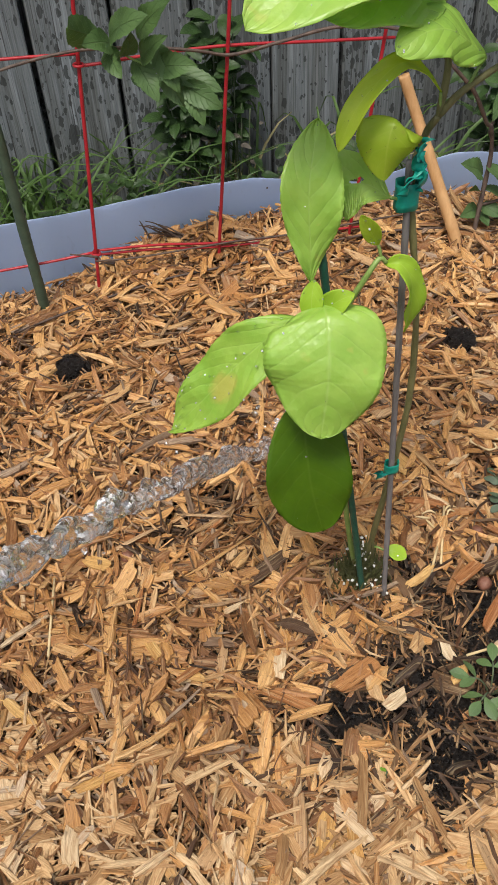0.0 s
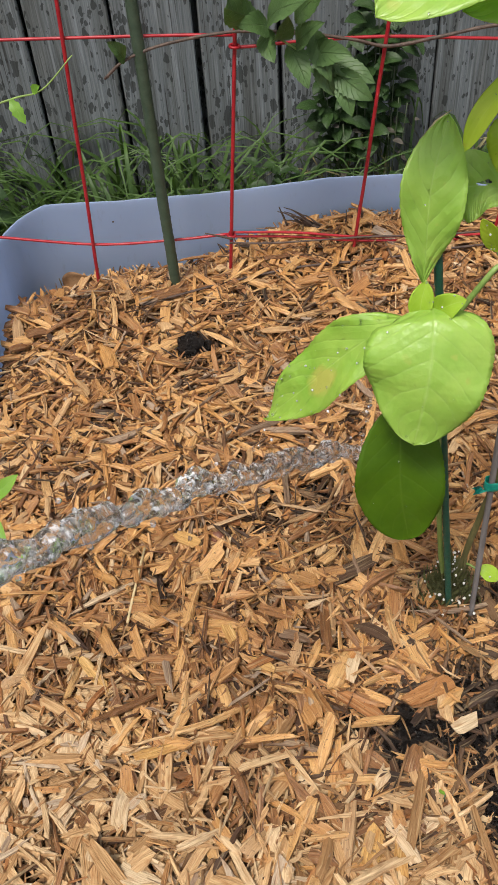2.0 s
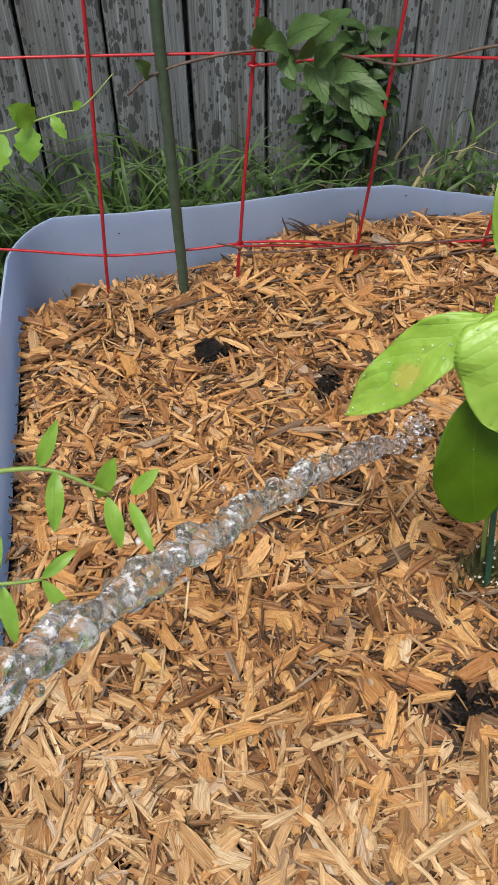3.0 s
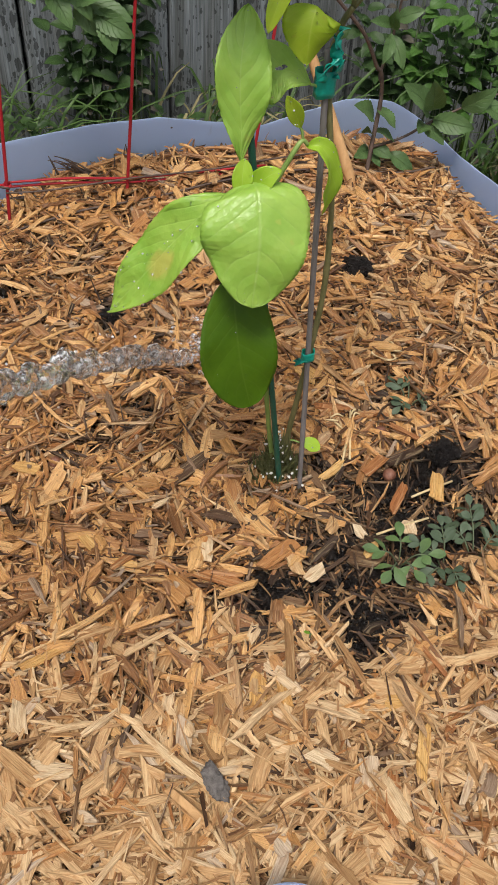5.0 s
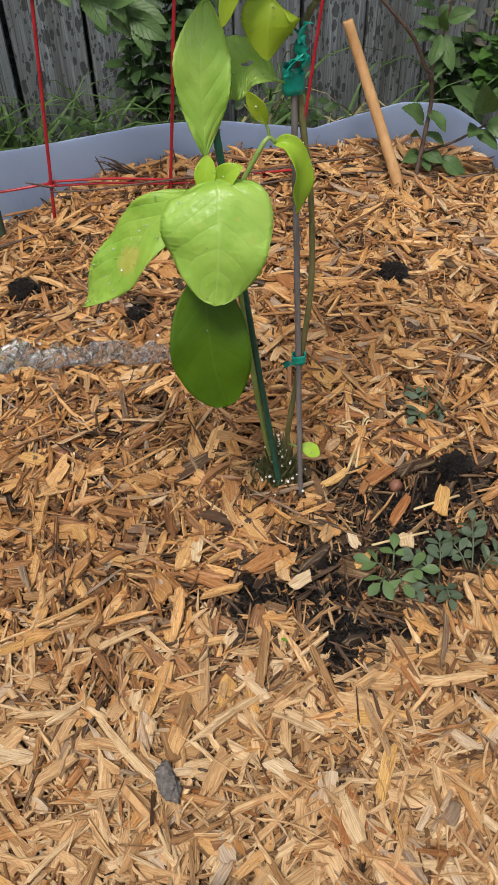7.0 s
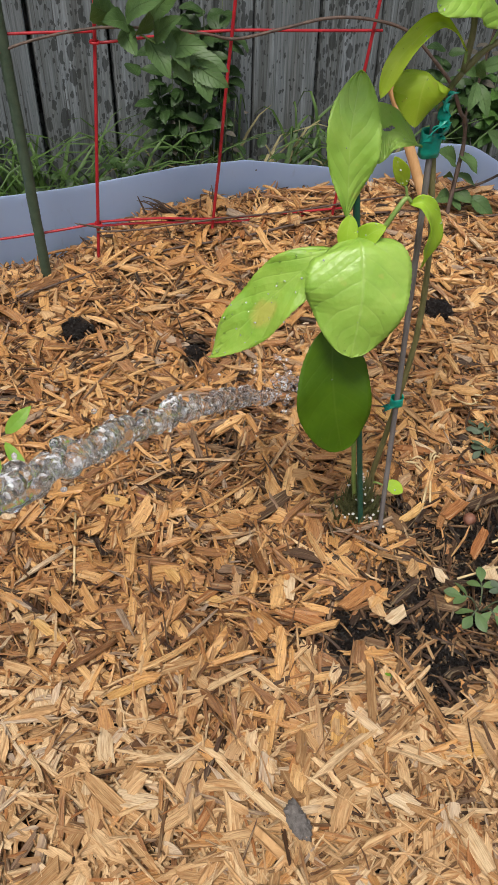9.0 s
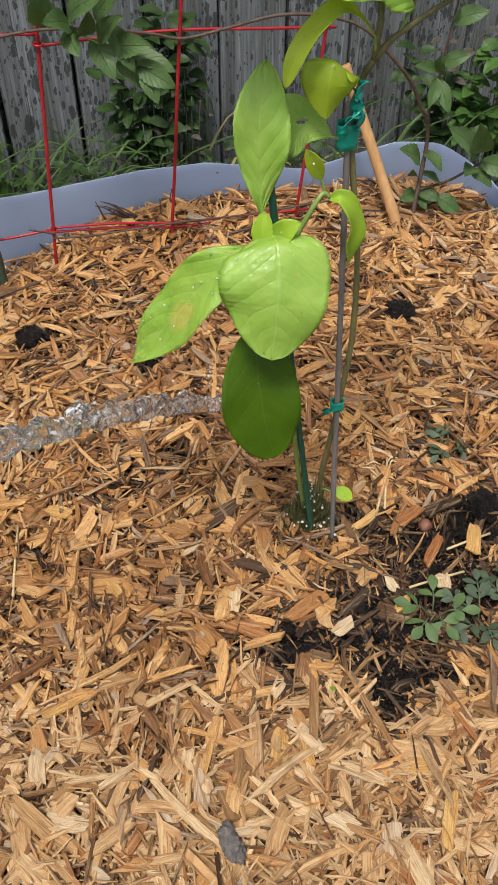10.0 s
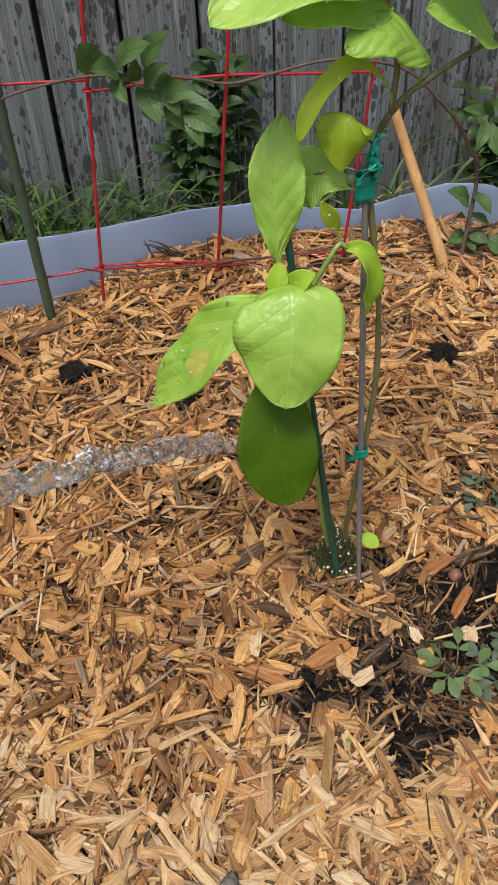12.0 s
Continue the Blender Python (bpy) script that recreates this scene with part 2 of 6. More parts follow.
CITRUS_YOUNG = leaf_material("young_citrus_leaf", (0.50, 0.71, 0.14), (0.37, 0.61, 0.090), (0.69, 0.81, 0.36), 0.38, 0.44, 6, 0.22, (0.55, 0.62, 0.13), 0.0019, 0.20)
CITRUS_BLOTCHED = leaf_material("blotched_citrus_leaf", (0.50, 0.70, 0.12), (0.34, 0.58, 0.065), (0.64, 0.78, 0.30), 0.43, 0.44, 6, 0.22, (0.60, 0.56, 0.13), 0.0019, 0.20, (0.40, 0.55, 0.24, 0.12, (0.62, 0.60, 0.13)))
CITRUS_BUD = leaf_material("small_citrus_leaf", (0.50, 0.70, 0.07), (0.42, 0.62, 0.045), (0.60, 0.74, 0.22), 0.42, 0.46, 5, 0.05)
CITRUS_YELLOW = leaf_material("yellowing_citrus_leaf", (0.64, 0.76, 0.07), (0.52, 0.68, 0.045), (0.72, 0.80, 0.18), 0.40, 0.58, 6, 0.10, (0.60, 0.50, 0.10), 0.0006)
# Far darker than the young leaf: the broad leaf's shade is in this colour.
CITRUS_SHADED = leaf_material("shaded_citrus_leaf", (0.100, 0.205, 0.006), (0.070, 0.155, 0.004), (0.16, 0.26, 0.03), 0.40, 0.42, 7, 0.15, None, 0.0003, 0.28)
BRAMBLE_LEAF = leaf_material("bramble_leaf", (0.105, 0.185, 0.06), (0.06, 0.115, 0.034), (0.17, 0.25, 0.11), 0.5, 0.22, 7, 0.8)
NETTLE_LEAF = leaf_material("nettle_leaf", (0.085, 0.185, 0.034), (0.040, 0.100, 0.018), (0.13, 0.24, 0.075), 0.5, 0.28, 6, 0.8)
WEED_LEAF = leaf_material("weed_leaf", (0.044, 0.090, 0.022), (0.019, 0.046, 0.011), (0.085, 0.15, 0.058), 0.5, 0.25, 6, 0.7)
CLOVER_LEAF = leaf_material("grey_green_leaflet", (0.09, 0.125, 0.075), (0.05, 0.075, 0.042), (0.125, 0.155, 0.10), 0.55, 0.15, 5, 0.3)
CLOVER_LIGHT = leaf_material("green_leaflet", (0.135, 0.215, 0.075), (0.075, 0.125, 0.048), (0.19, 0.25, 0.13), 0.5, 0.2, 5, 0.3)
LANCE_LEAF = leaf_material("fresh_lance_leaf", (0.26, 0.46, 0.06), (0.14, 0.32, 0.03), (0.34, 0.48, 0.16), 0.4, 0.35, 7, 0.4)
GRASS = leaf_material("grass_blade", (0.088, 0.160, 0.036), (0.040, 0.085, 0.019), (0.16, 0.25, 0.08), 0.5, 0.3, 0.5, 0.2)
DEAD_LEAF = leaf_material("dead_vine_leaf", (0.12, 0.105, 0.085), (0.055, 0.048, 0.038), (0.20, 0.17, 0.14), 0.75, 0.15, 6, 0.8)
DRY_GRASS = leaf_material("dry_grass_blade", (0.30, 0.26, 0.13), (0.22, 0.19, 0.10), (0.34, 0.30, 0.18), 0.7, 0.2, 0.5, 0.2)


def plain_material(name, a, b, scale, rough, bump=0.3, stretch=(1, 1, 1), depth=0.001, **sets):
    m = Nodes(name)
    oc = m.mapped(m.object_coords(), stretch)
    f, g = m.noise(oc, scale, 5, 0.65), m.noise(oc, scale * 7, 3)
    col = m.ramp(m.math("ADD", m.math("MULTIPLY", f, 0.75), m.math("MULTIPLY", g, 0.25)), (0.35, a), (0.65, b))
    return m.done(m.surface(col, rough, m.bump(m.math("ADD", f, g), bump, depth), **sets))


RED_WIRE = plain_material("red_coated_wire", (0.30, 0.008, 0.016), (0.44, 0.022, 0.030), 60, 0.38, 0.2)
GREEN_STAKE = plain_material("green_coated_stake", (0.035, 0.060, 0.036), (0.062, 0.090, 0.056), 80, 0.5, 0.4)
TEAL_STAKE = plain_material("teal_green_stake", (0.010, 0.065, 0.042), (0.016, 0.10, 0.062), 80, 0.45, 0.4)
GREY_STAKE = plain_material("weathered_grey_rod", (0.10, 0.088, 0.082), (0.24, 0.22, 0.212), 70, 0.65, 0.5, (1, 1, 0.15))
BAMBOO = plain_material("tan_bamboo", (0.42, 0.22, 0.085), (0.62, 0.37, 0.17), 40, 0.42, 0.25, (1, 1, 0.12))
BAMBOO_PITH = plain_material("pale_bamboo_pith", (0.45, 0.33, 0.22), (0.62, 0.48, 0.34), 200, 0.8, 0.4)
TAPE = plain_material("teal_garden_tape", (0.0, 0.22, 0.165), (0.006, 0.34, 0.25), 50, 0.35, 0.25)
CITRUS_STEM = plain_material("green_brown_stem", (0.085, 0.090, 0.030), (0.20, 0.175, 0.070), 110, 0.6, 0.6, (1, 1, 0.3))
GREEN_SHOOT = plain_material("green_shoot", (0.15, 0.24, 0.05), (0.25, 0.35, 0.09), 90, 0.45, 0.3, (1, 1, 0.3))
WEED_STALK = plain_material("weed_stalk", (0.05, 0.07, 0.035), (0.10, 0.12, 0.06), 90, 0.6)
CANE = plain_material("brown_bramble_cane", (0.040, 0.024, 0.019), (0.13, 0.085, 0.062), 90, 0.6, 0.6)
TWIG = plain_material("dark_dry_twig", (0.035, 0.022, 0.016), (0.13, 0.085, 0.06), 120, 0.8, 0.6)
STRAW = plain_material("pale_straw", (0.50, 0.36, 0.17), (0.66, 0.52, 0.30), 90, 0.7, 0.3)
GROUND = plain_material("bare_garden_soil", (0.05, 0.038, 0.026), (0.13, 0.10, 0.07), 9, 0.95, 0.8, depth=0.02)
PERLITE = plain_material("white_perlite_grain", (0.62, 0.60, 0.54), (0.78, 0.76, 0.70), 300, 0.8, 0.4)
MOSS = plain_material("crown_moss", (0.075, 0.085, 0.022), (0.20, 0.20, 0.065), 300, 0.85, 0.9, depth=0.003)
GREY_BARK = plain_material("grey_weathered_bark", (0.085, 0.075, 0.068), (0.25, 0.22, 0.20), 120, 0.85, 0.8, depth=0.003)
NUT = plain_material("reddish_nut_shell", (0.12, 0.045, 0.026), (0.25, 0.11, 0.068), 120, 0.5, 0.4)
DRY_LEAF = plain_material("brown_dry_leaf", (0.15, 0.075, 0.03), (0.30, 0.17, 0.08), 60, 0.7, 0.5)
STEEL = plain_material("zinc_steel", (0.42, 0.42, 0.43), (0.58, 0.58, 0.60), 200, 0.35, 0.2, Metallic=1.0)


def water_material():
    """Clear broken water: refracting, with small foamy white flecks that also paint in glints."""
    m = Nodes("clear_water")
    oc = m.object_coords()
    foam_glint = m.noise(oc, 170, 4, 0.65)
    white = m.n("BsdfDiffuse")
    white.inputs["Color"].default_value = (0.90, 0.91, 0.94, 1)
    blend = m.n("MixShader")
    m.link(m.ramp(foam_glint, (0.53, 0.0), (0.64, 0.62)), blend.inputs[0])
    g = m.n("BsdfPrincipled")
    g.inputs["Base Color"].default_value = (1.0, 1.0, 1.0, 1)
    g.inputs["Roughness"].default_value = 0.0
    g.inputs["IOR"].default_value = 1.33
    g.inputs["Transmission Weight"].default_value = 1.0
    clear = m.n("BsdfTransparent")
    thin = m.n("MixShader")
    thin.inputs[0].default_value = 0.12
    m.link(g.outputs[0], thin.inputs[1])
    m.link(clear.outputs[0], thin.inputs[2])
    m.link(thin.outputs[0], blend.inputs[1])
    m.link(white.outputs[0], blend.inputs[2])
    return m.done(blend)


WATER = water_material()


# ---- building helpers ----
def mesh_of(name, bm, material, smooth=True):
    me = bpy.data.meshes.new(name)
    bm.normal_update()
    bm.to_mesh(me)
    bm.free()
    for p in me.polygons:
        p.use_smooth = smooth
    if material is not None:
        me.materials.append(material)
    return me


def part(name, bm, material, parent=None, label="", smooth=True):
    """Links a bmesh as one mesh object, under its thing where there is one."""
    ob = new(name, mesh_of(name, bm, material, smooth))
    if parent is not None:
        ob.parent = parent
        ob.matrix_parent_inverse = parent.matrix_world.inverted()
    if label:
        ob["label"] = label
    return ob


def thing(name, at, label, category, group="", kind=""):
    ob = new(name)
    ob.location = at
    ob.empty_display_size = 0.05
    bpy.context.view_layer.update()
    return tagged(ob, label, category, group, kind)


def smooth_line(points, steps=8):
    """A Catmull-Rom line through the points."""
    pts = [Vector(p) for p in points]
    pts = [pts[0] * 2 - pts[1]] + pts + [pts[-1] * 2 - pts[-2]]
    out = []
    for a, b, c, d in zip(pts, pts[1:], pts[2:], pts[3:]):
        for k in range(steps):
            t = k / steps
            out.append(0.5 * ((2 * b) + (c - a) * t + (2 * a - 5 * b + 4 * c - d) * t * t + (3 * b - a - 3 * c + d) * t ** 3))
    return out + [pts[-2]]


def tube(bm, line, radius, sides=8, lump=0.0, seed=0.0):
    """A round rod along a line; radius: a number or a function of 0..1."""
    rings = []
    side = Vector((1, 0, 0))
    for k, p in enumerate(line):
        t = k / (len(line) - 1)
        way = (line[min(k + 1, len(line) - 1)] - line[max(k - 1, 0)]).normalized()
        side = side - way * side.dot(way)
        if side.length < 1e-4:
            side = way.orthogonal()
        side.normalize()
        up = way.cross(side)
        r = radius(t) if callable(radius) else radius
        ring = []
        for j in range(sides):
            a = 2 * math.pi * j / sides
            q = side * math.cos(a) + up * math.sin(a)
            f = r * (1 + lump * noise.noise((p + q * r) * 60 + Vector((seed, 0, 0)))) if lump else r
            ring.append(bm.verts.new(p + q * f))
        rings.append(ring)
    for a, b in zip(rings, rings[1:]):
        for j in range(sides):
            bm.faces.new((a[j], a[(j + 1) % sides], b[(j + 1) % sides], b[j]))
    bm.faces.new(rings[0][::-1])
    bm.faces.new(rings[-1])


def rod(line, radius, sides=8, lump=0.0, seed=0.0):
    bm = bmesh.new()
    tube(bm, [Vector(p) for p in line], radius, sides, lump, seed)
    return bm


def blade(bm, base, tip, facing, width, arch=0.1, full=0.8, cup=0.15, peak=0.45, teeth=0, bite=0.06, rows=14, cols=6, ripple=0.0, twist=0.0, thick=0.0, seed=0.0):
    """A leaf blade from base to tip. facing: where its upper side looks. peak: where it is widest. cup: how far its sides rise."""
    base, tip, facing = Vector(base), Vector(tip), Vector(facing)
    a = tip - base
    length = a.length
    a.normalize()
    s = a.cross(facing).normalized()
    n = s.cross(a).normalized()
    uvs = bm.loops.layers.uv.verify()
    power = math.log(0.5) / math.log(peak)
    grid, coords = [], {}
    for i in range(rows + 1):
        v = i / rows
        half = width / 2 * max(math.sin(math.pi * v ** power), 0.0) ** full
        if teeth:
            half *= 1 - bite * ((v * teeth) % 1.0)
        mid = base + a * (length * v) + n * (arch * length * 4 * v * (1 - v))
        turn = twist * (v - 0.5)
        ss = s * math.cos(turn) + n * math.sin(turn)
        nn = n * math.cos(turn) - s * math.sin(turn)
        row = []
        for j in range(cols + 1):
            u = 2 * j / cols - 1
            q = mid + ss * (half * u) + nn * (half * cup * abs(u) ** 1.4)
            if ripple:
                q += nn * ripple * length * abs(u) * math.sin(v * 11 + seed + 2.0 * (u > 0))
                q += nn * ripple * 0.6 * length * noise.noise(q * 45 + Vector((seed, seed, 0)))
            vert = bm.verts.new(q)
            coords[vert] = (0.5 + 0.5 * u, v)
            row.append(vert)
        grid.append(row)
    faces = []
    for i in range(rows):
        for j in range(cols):
            faces.append(bm.faces.new((grid[i][j], grid[i][j + 1], grid[i + 1][j + 1], grid[i + 1][j])))
    for f in faces:
        for lp in f.loops:
            lp[uvs].uv = coords[lp.vert]


def leaf_sheet(bm, line, facing, width, peak=0.45, full=0.7, cup=0.15, ripple=0.0, teeth=0, bite=0.03, twist=0.0, skew=0.0, rows=34, cols=14, seed=0.0):
    """A leaf blade along a curved midrib. facing: where its upper side looks. skew: how much wider its right half is."""
    line = smooth_line(line, 10)
    far = [0.0]
    for p, q in zip(line, line[1:]):
        far.append(far[-1] + (q - p).length)
    length, facing = far[-1], Vector(facing).normalized()
    uvs = bm.loops.layers.uv.verify()
    power = math.log(0.5) / math.log(peak)

    def spot(d):
        k = min(max(sum(1 for f in far if f <= d) - 1, 0), len(line) - 2)
        f = (d - far[k]) / max(far[k + 1] - far[k], 1e-9)
        a, b = max(k - 2, 0), min(k + 3, len(line) - 1)
        return line[k].lerp(line[k + 1], f), (line[b] - line[a]).normalized()

    grid, coords = [], {}
    for i in range(rows + 1):
        v = i / rows
        mid, a = spot(v * length)
        s = a.cross(facing).normalized()
        n = s.cross(a).normalized()
        turn = twist * (v - 0.5)
        s, n = s * math.cos(turn) + n * math.sin(turn), n * math.cos(turn) - s * math.sin(turn)
        half = width / 2 * max(math.sin(math.pi * v ** power), 0.0) ** full
        if teeth:
            half *= 1 - bite * ((v * teeth) % 1.0)
        row = []
        for j in range(cols + 1):
            u = 2 * j / cols - 1
            h = half * (1 + skew * (1 if u > 0 else -1) + 0.025 * math.sin(9 * v + seed + 3 * (u > 0)))
            q = mid + s * (h * u) + n * (half * cup * abs(u) ** 1.5)
            q += n * ripple * length * (u * u * math.sin(v * 13 + seed + 2.4 * (u > 0)) + 0.8 * abs(u) * noise.noise(q * 40 + Vector((seed, seed, 0))))
            vert = bm.verts.new(q)
            coords[vert] = (0.5 + 0.5 * u, v)
            row.append(vert)
        grid.append(row)
    for i in range(rows):
        for j in range(cols):
            f = bm.faces.new((grid[i][j], grid[i][j + 1], grid[i + 1][j + 1], grid[i + 1][j]))
            for lp in f.loops:
                lp[uvs].uv = coords[lp.vert]


def thicken(ob, t):
    mod = ob.modifiers.new("thickness", "SOLIDIFY")
    mod.thickness, mod.offset = t, 0.0
    return ob


def smoothstep(a, b, x):
    t = np.clip((x - a) / (b - a), 0, 1)
    return t * t * (3 - 2 * t)


# ---- the mulch surface ----
BED_X0, BED_X1, BED_Y0, BED_Y1 = -0.335, 0.812, -0.045, 1.262
BACK_X = (-0.33, -0.12, 0.0, 0.10, 0.20, 0.35, 0.56, 0.70, 0.82)
BACK_Z = (0.375, 0.405, 0.420, 0.462, 0.485, 0.478, 0.466, 0.448, 0.428)
# patches of bare soil: middle x, y, half sizes, how bare
BARE = [(0.455, 0.485, 0.085, 0.050, 0.96), (0.375, 0.470, 0.070, 0.055, 0.88), (0.41, 0.395, 0.110, 0.060, 0.92), (0.188, 0.378, 0.052, 0.042, 1.0),
        (0.268, 0.300, 0.048, 0.034, 0.94), (0.310, 0.298, 0.040, 0.030, 0.75), (0.283, 0.420, 0.055, 0.035, 0.85), (0.250, 0.365, 0.075, 0.052, 0.80), (0.310, 0.370, 0.065, 0.052, 0.76),
        (0.30, 0.53, 0.05, 0.04, 0.60), (0.13, 0.89, 0.034, 0.026, 0.9),
        (0.13, 0.925, 0.022, 0.02, 0.9), (0.035, 0.66, 0.05, 0.022, 0.6), (-0.033, 1.00, 0.036, 0.028, 0.95), (0.53, 0.90, 0.035, 0.024, 0.85),
        (0.45, 0.60, 0.055, 0.04, 0.6), (0.12, 0.70, 0.03, 0.024, 0.75), (0.06, 1.09, 0.035, 0.018, 0.6), (0.26, 0.75, 0.04, 0.025, 0.5), (0.17, 0.60, 0.05, 0.03, 0.4)]


def bareness(x, y):
    b = 0.0
    for cx, cy, rx, ry, k in BARE:
        d = np.hypot((x - cx) / rx, (y - cy) / ry)
        d = d + 0.28 * np.sin(71 * x + 23 * y + 9 * cx) * np.cos(63 * y - 31 * x) + 0.18 * np.sin(160 * x + 90 * cy) * np.sin(150 * y)
        b = np.maximum(b, k * (1 - smoothstep(0.6, 1.25, d)))
    return b


def mulch_z(x, y):
    """Height of the mulch: level in the middle, lower in the back corners and along the near wall."""
    rise = (np.interp(x, BACK_X, BACK_Z) - 0.45) * smoothstep(1.09, 1.25, y) + 0.010 * smoothstep(0.95, 1.12, y) * (1 - smoothstep(1.15, 1.25, y))
    near = -0.03 * (1 - smoothstep(-0.03, 0.15, y))
    sides = -0.022 * (1 - smoothstep(BED_X0, BED_X0 + 0.14, x)) - 0.006 * smoothstep(BED_X1 - 0.14, BED_X1, x) + 0.02 * smoothstep(BED_X1 - 0.2, BED_X1, x) * (1 - smoothstep(0.85, 1.05, y))
    roll = 0.006 * np.sin(9 * x + 2) * np.cos(8 * y + 1) + 0.004 * np.sin(23 * x + 5 * y)
    return 0.45 + rise + near + sides + roll


def soil_z(x, y):
    return mulch_z(x, y) - 0.015 + 0.011 * bareness(x, y)


# ---- ground ----
bm = bmesh.new()
ring = [(-400, -400), (400, -400), (400, 400), (-400, 400)]
inner = 4.0
n_g = 48
verts = {}
for i in range(n_g + 1):
    for j in range(n_g + 1):
        x, y = -inner + 2 * inner * i / n_g, -inner + 2 * inner * j / n_g
        edge = i in (0, n_g) or j in (0, n_g)
        z = 0.0 if edge else 0.025 * noise.noise(Vector((x * 1.3, y * 1.3, 0))) + 0.012 * noise.noise(Vector((x * 6, y * 6, 3)))
        verts[i, j] = bm.verts.new((x, y, z))
for i in range(n_g):
    for j in range(n_g):
        bm.faces.new((verts[i, j], verts[i + 1, j], verts[i + 1, j + 1], verts[i, j + 1]))
far = [bm.verts.new((*p, 0.0)) for p in ring]
bottom = [verts[i, 0] for i in range(n_g + 1)]
right = [verts[n_g, j] for j in range(n_g + 1)]
top = [verts[i, n_g] for i in range(n_g, -1, -1)]
left = [verts[0, j] for j in range(n_g, -1, -1)]
for k, edge in enumerate((bottom, right, top, left)):
    bm.faces.new([far[(k + 1) % 4], far[k]][::-1] + edge[::-1])
tagged(part("ground", bm, GROUND), "bare brown garden soil with grass and weeds growing on it", "ground", kind="structure")

# ---- fence ----
FENCE_TURN = radians(6)
FENCE_N = Vector((-math.sin(FENCE_TURN), math.cos(FENCE_TURN), 0))
FENCE_U = Vector((math.cos(FENCE_TURN), math.sin(FENCE_TURN), 0))
FENCE_D = 1.60
PITCH = 0.1485
fence = thing("wooden_fence", tuple(FENCE_N * FENCE_D + FENCE_U * 0.3), "weathered grey board fence with peeling dark spots behind the bed", "fence")
for k in range(-22, 26):
    r = random.Random(k + 500)
    u0 = 0.169 + PITCH * k + r.uniform(-0.002, 0.002)
    w = PITCH - r.choice((0.003, 0.006, 0.008, 0.009))
    lean = r.uniform(-0.003, 0.003)
    push = r.uniform(-0.003, 0.003)
    bm = bmesh.new()
    rows = 12
    rings_ = []
    for i in range(rows + 1):
        z = 0.03 + 1.80 * i / rows
        c = FENCE_U * (u0 + lean * z) + FENCE_N * (FENCE_D + push + 0.0035 * noise.noise(Vector((k * 3.1, z * 2, 0))))
        e0, e1 = (0.0012 * noise.noise(Vector((k * 5.7, z * 7, s))) for s in (0, 9))
        ring_ = []
        for du, dn in ((0.0025 + e0, 0.0), (w - 0.0025 + e1, 0.0), (w + e1, 0.003), (w + e1, 0.022), (e0, 0.022), (e0, 0.003)):
            q = c + FENCE_U * du + FENCE_N * dn
            ring_.append(bm.verts.new((q.x, q.y, z)))
        rings_.append(ring_)
    for a, b in zip(rings_, rings_[1:]):
        for j in range(6):
            bm.faces.new((a[j], a[(j + 1) % 6], b[(j + 1) % 6], b[j]))
    bm.faces.new(rings_[0][::-1])
    bm.faces.new(rings_[-1])
    part("picket", bm, FENCE_WOOD, fence, smooth=False)
    # Added boards close off the light behind the gaps; no second layer is known.
    bm = bmesh.new()
    bmesh.ops.create_cube(bm, size=1.0)
    m4 = Matrix.Translation(FENCE_N * (FENCE_D + 0.085) + FENCE_U * (u0 - 0.004) + Vector((0, 0, 0.93))) @ Matrix.Rotation(FENCE_TURN, 4, "Z") @ Matrix.Diagonal((0.1462, 0.016, 1.80, 1))
    bmesh.ops.transform(bm, matrix=m4, verts=bm.verts)
    part("back_picket", bm, FENCE_WOOD, fence, smooth=False)
for z in (0.35, 1.45):
    bm = bmesh.new()
    bmesh.ops.create_cube(bm, size=1.0)
    m4 = Matrix.Translation(FENCE_N * (FENCE_D + 0.045) + FENCE_U * 0.4 + Vector((0, 0, z))) @ Matrix.Rotation(FENCE_TURN, 4, "Z") @ Matrix.Diagonal((7.0, 0.038, 0.089, 1))
    bmesh.ops.transform(bm, matrix=m4, verts=bm.verts)
    bmesh.ops.bevel(bm, geom=bm.edges[:], offset=0.003, segments=1, affect="EDGES")
    part("rail", bm, FENCE_WOOD, fence, smooth=False)

# ---- the plastic planter ----
RIM_BACK_X = (-0.34, -0.305, -0.265, -0.137, 0.012, 0.13, 0.198, 0.31, 0.39, 0.50, 0.583, 0.665, 0.75, 0.82)
RIM_BACK_Z = (0.520, 0.530, 0.541, 0.535, 0.538, 0.547, 0.550, 0.545, 0.526, 0.503, 0.519, 0.531, 0.516, 0.480)


def rim_z(x, y):
    """Height of the wavy cut edge of the planter."""
    back = np.interp(x, RIM_BACK_X, RIM_BACK_Z)
    right = 0.485 + 0.03 * smoothstep(1.15, 0.85, y)
    leftz = 0.520 + 0.01 * math.sin(7 * y)
    near = 0.445 + 0.070 * math.exp(-((x - 0.064) / 0.075) ** 2)
    wy, wx = smoothstep(1.05, 1.24, y), smoothstep(0.55, 0.80, x)
    side = leftz * (1 - wx) + right * wx
    side = side * smoothstep(-0.03, 0.20, y) + near * (1 - smoothstep(-0.03, 0.20, y))
    return float(side * (1 - wy) + back * wy)


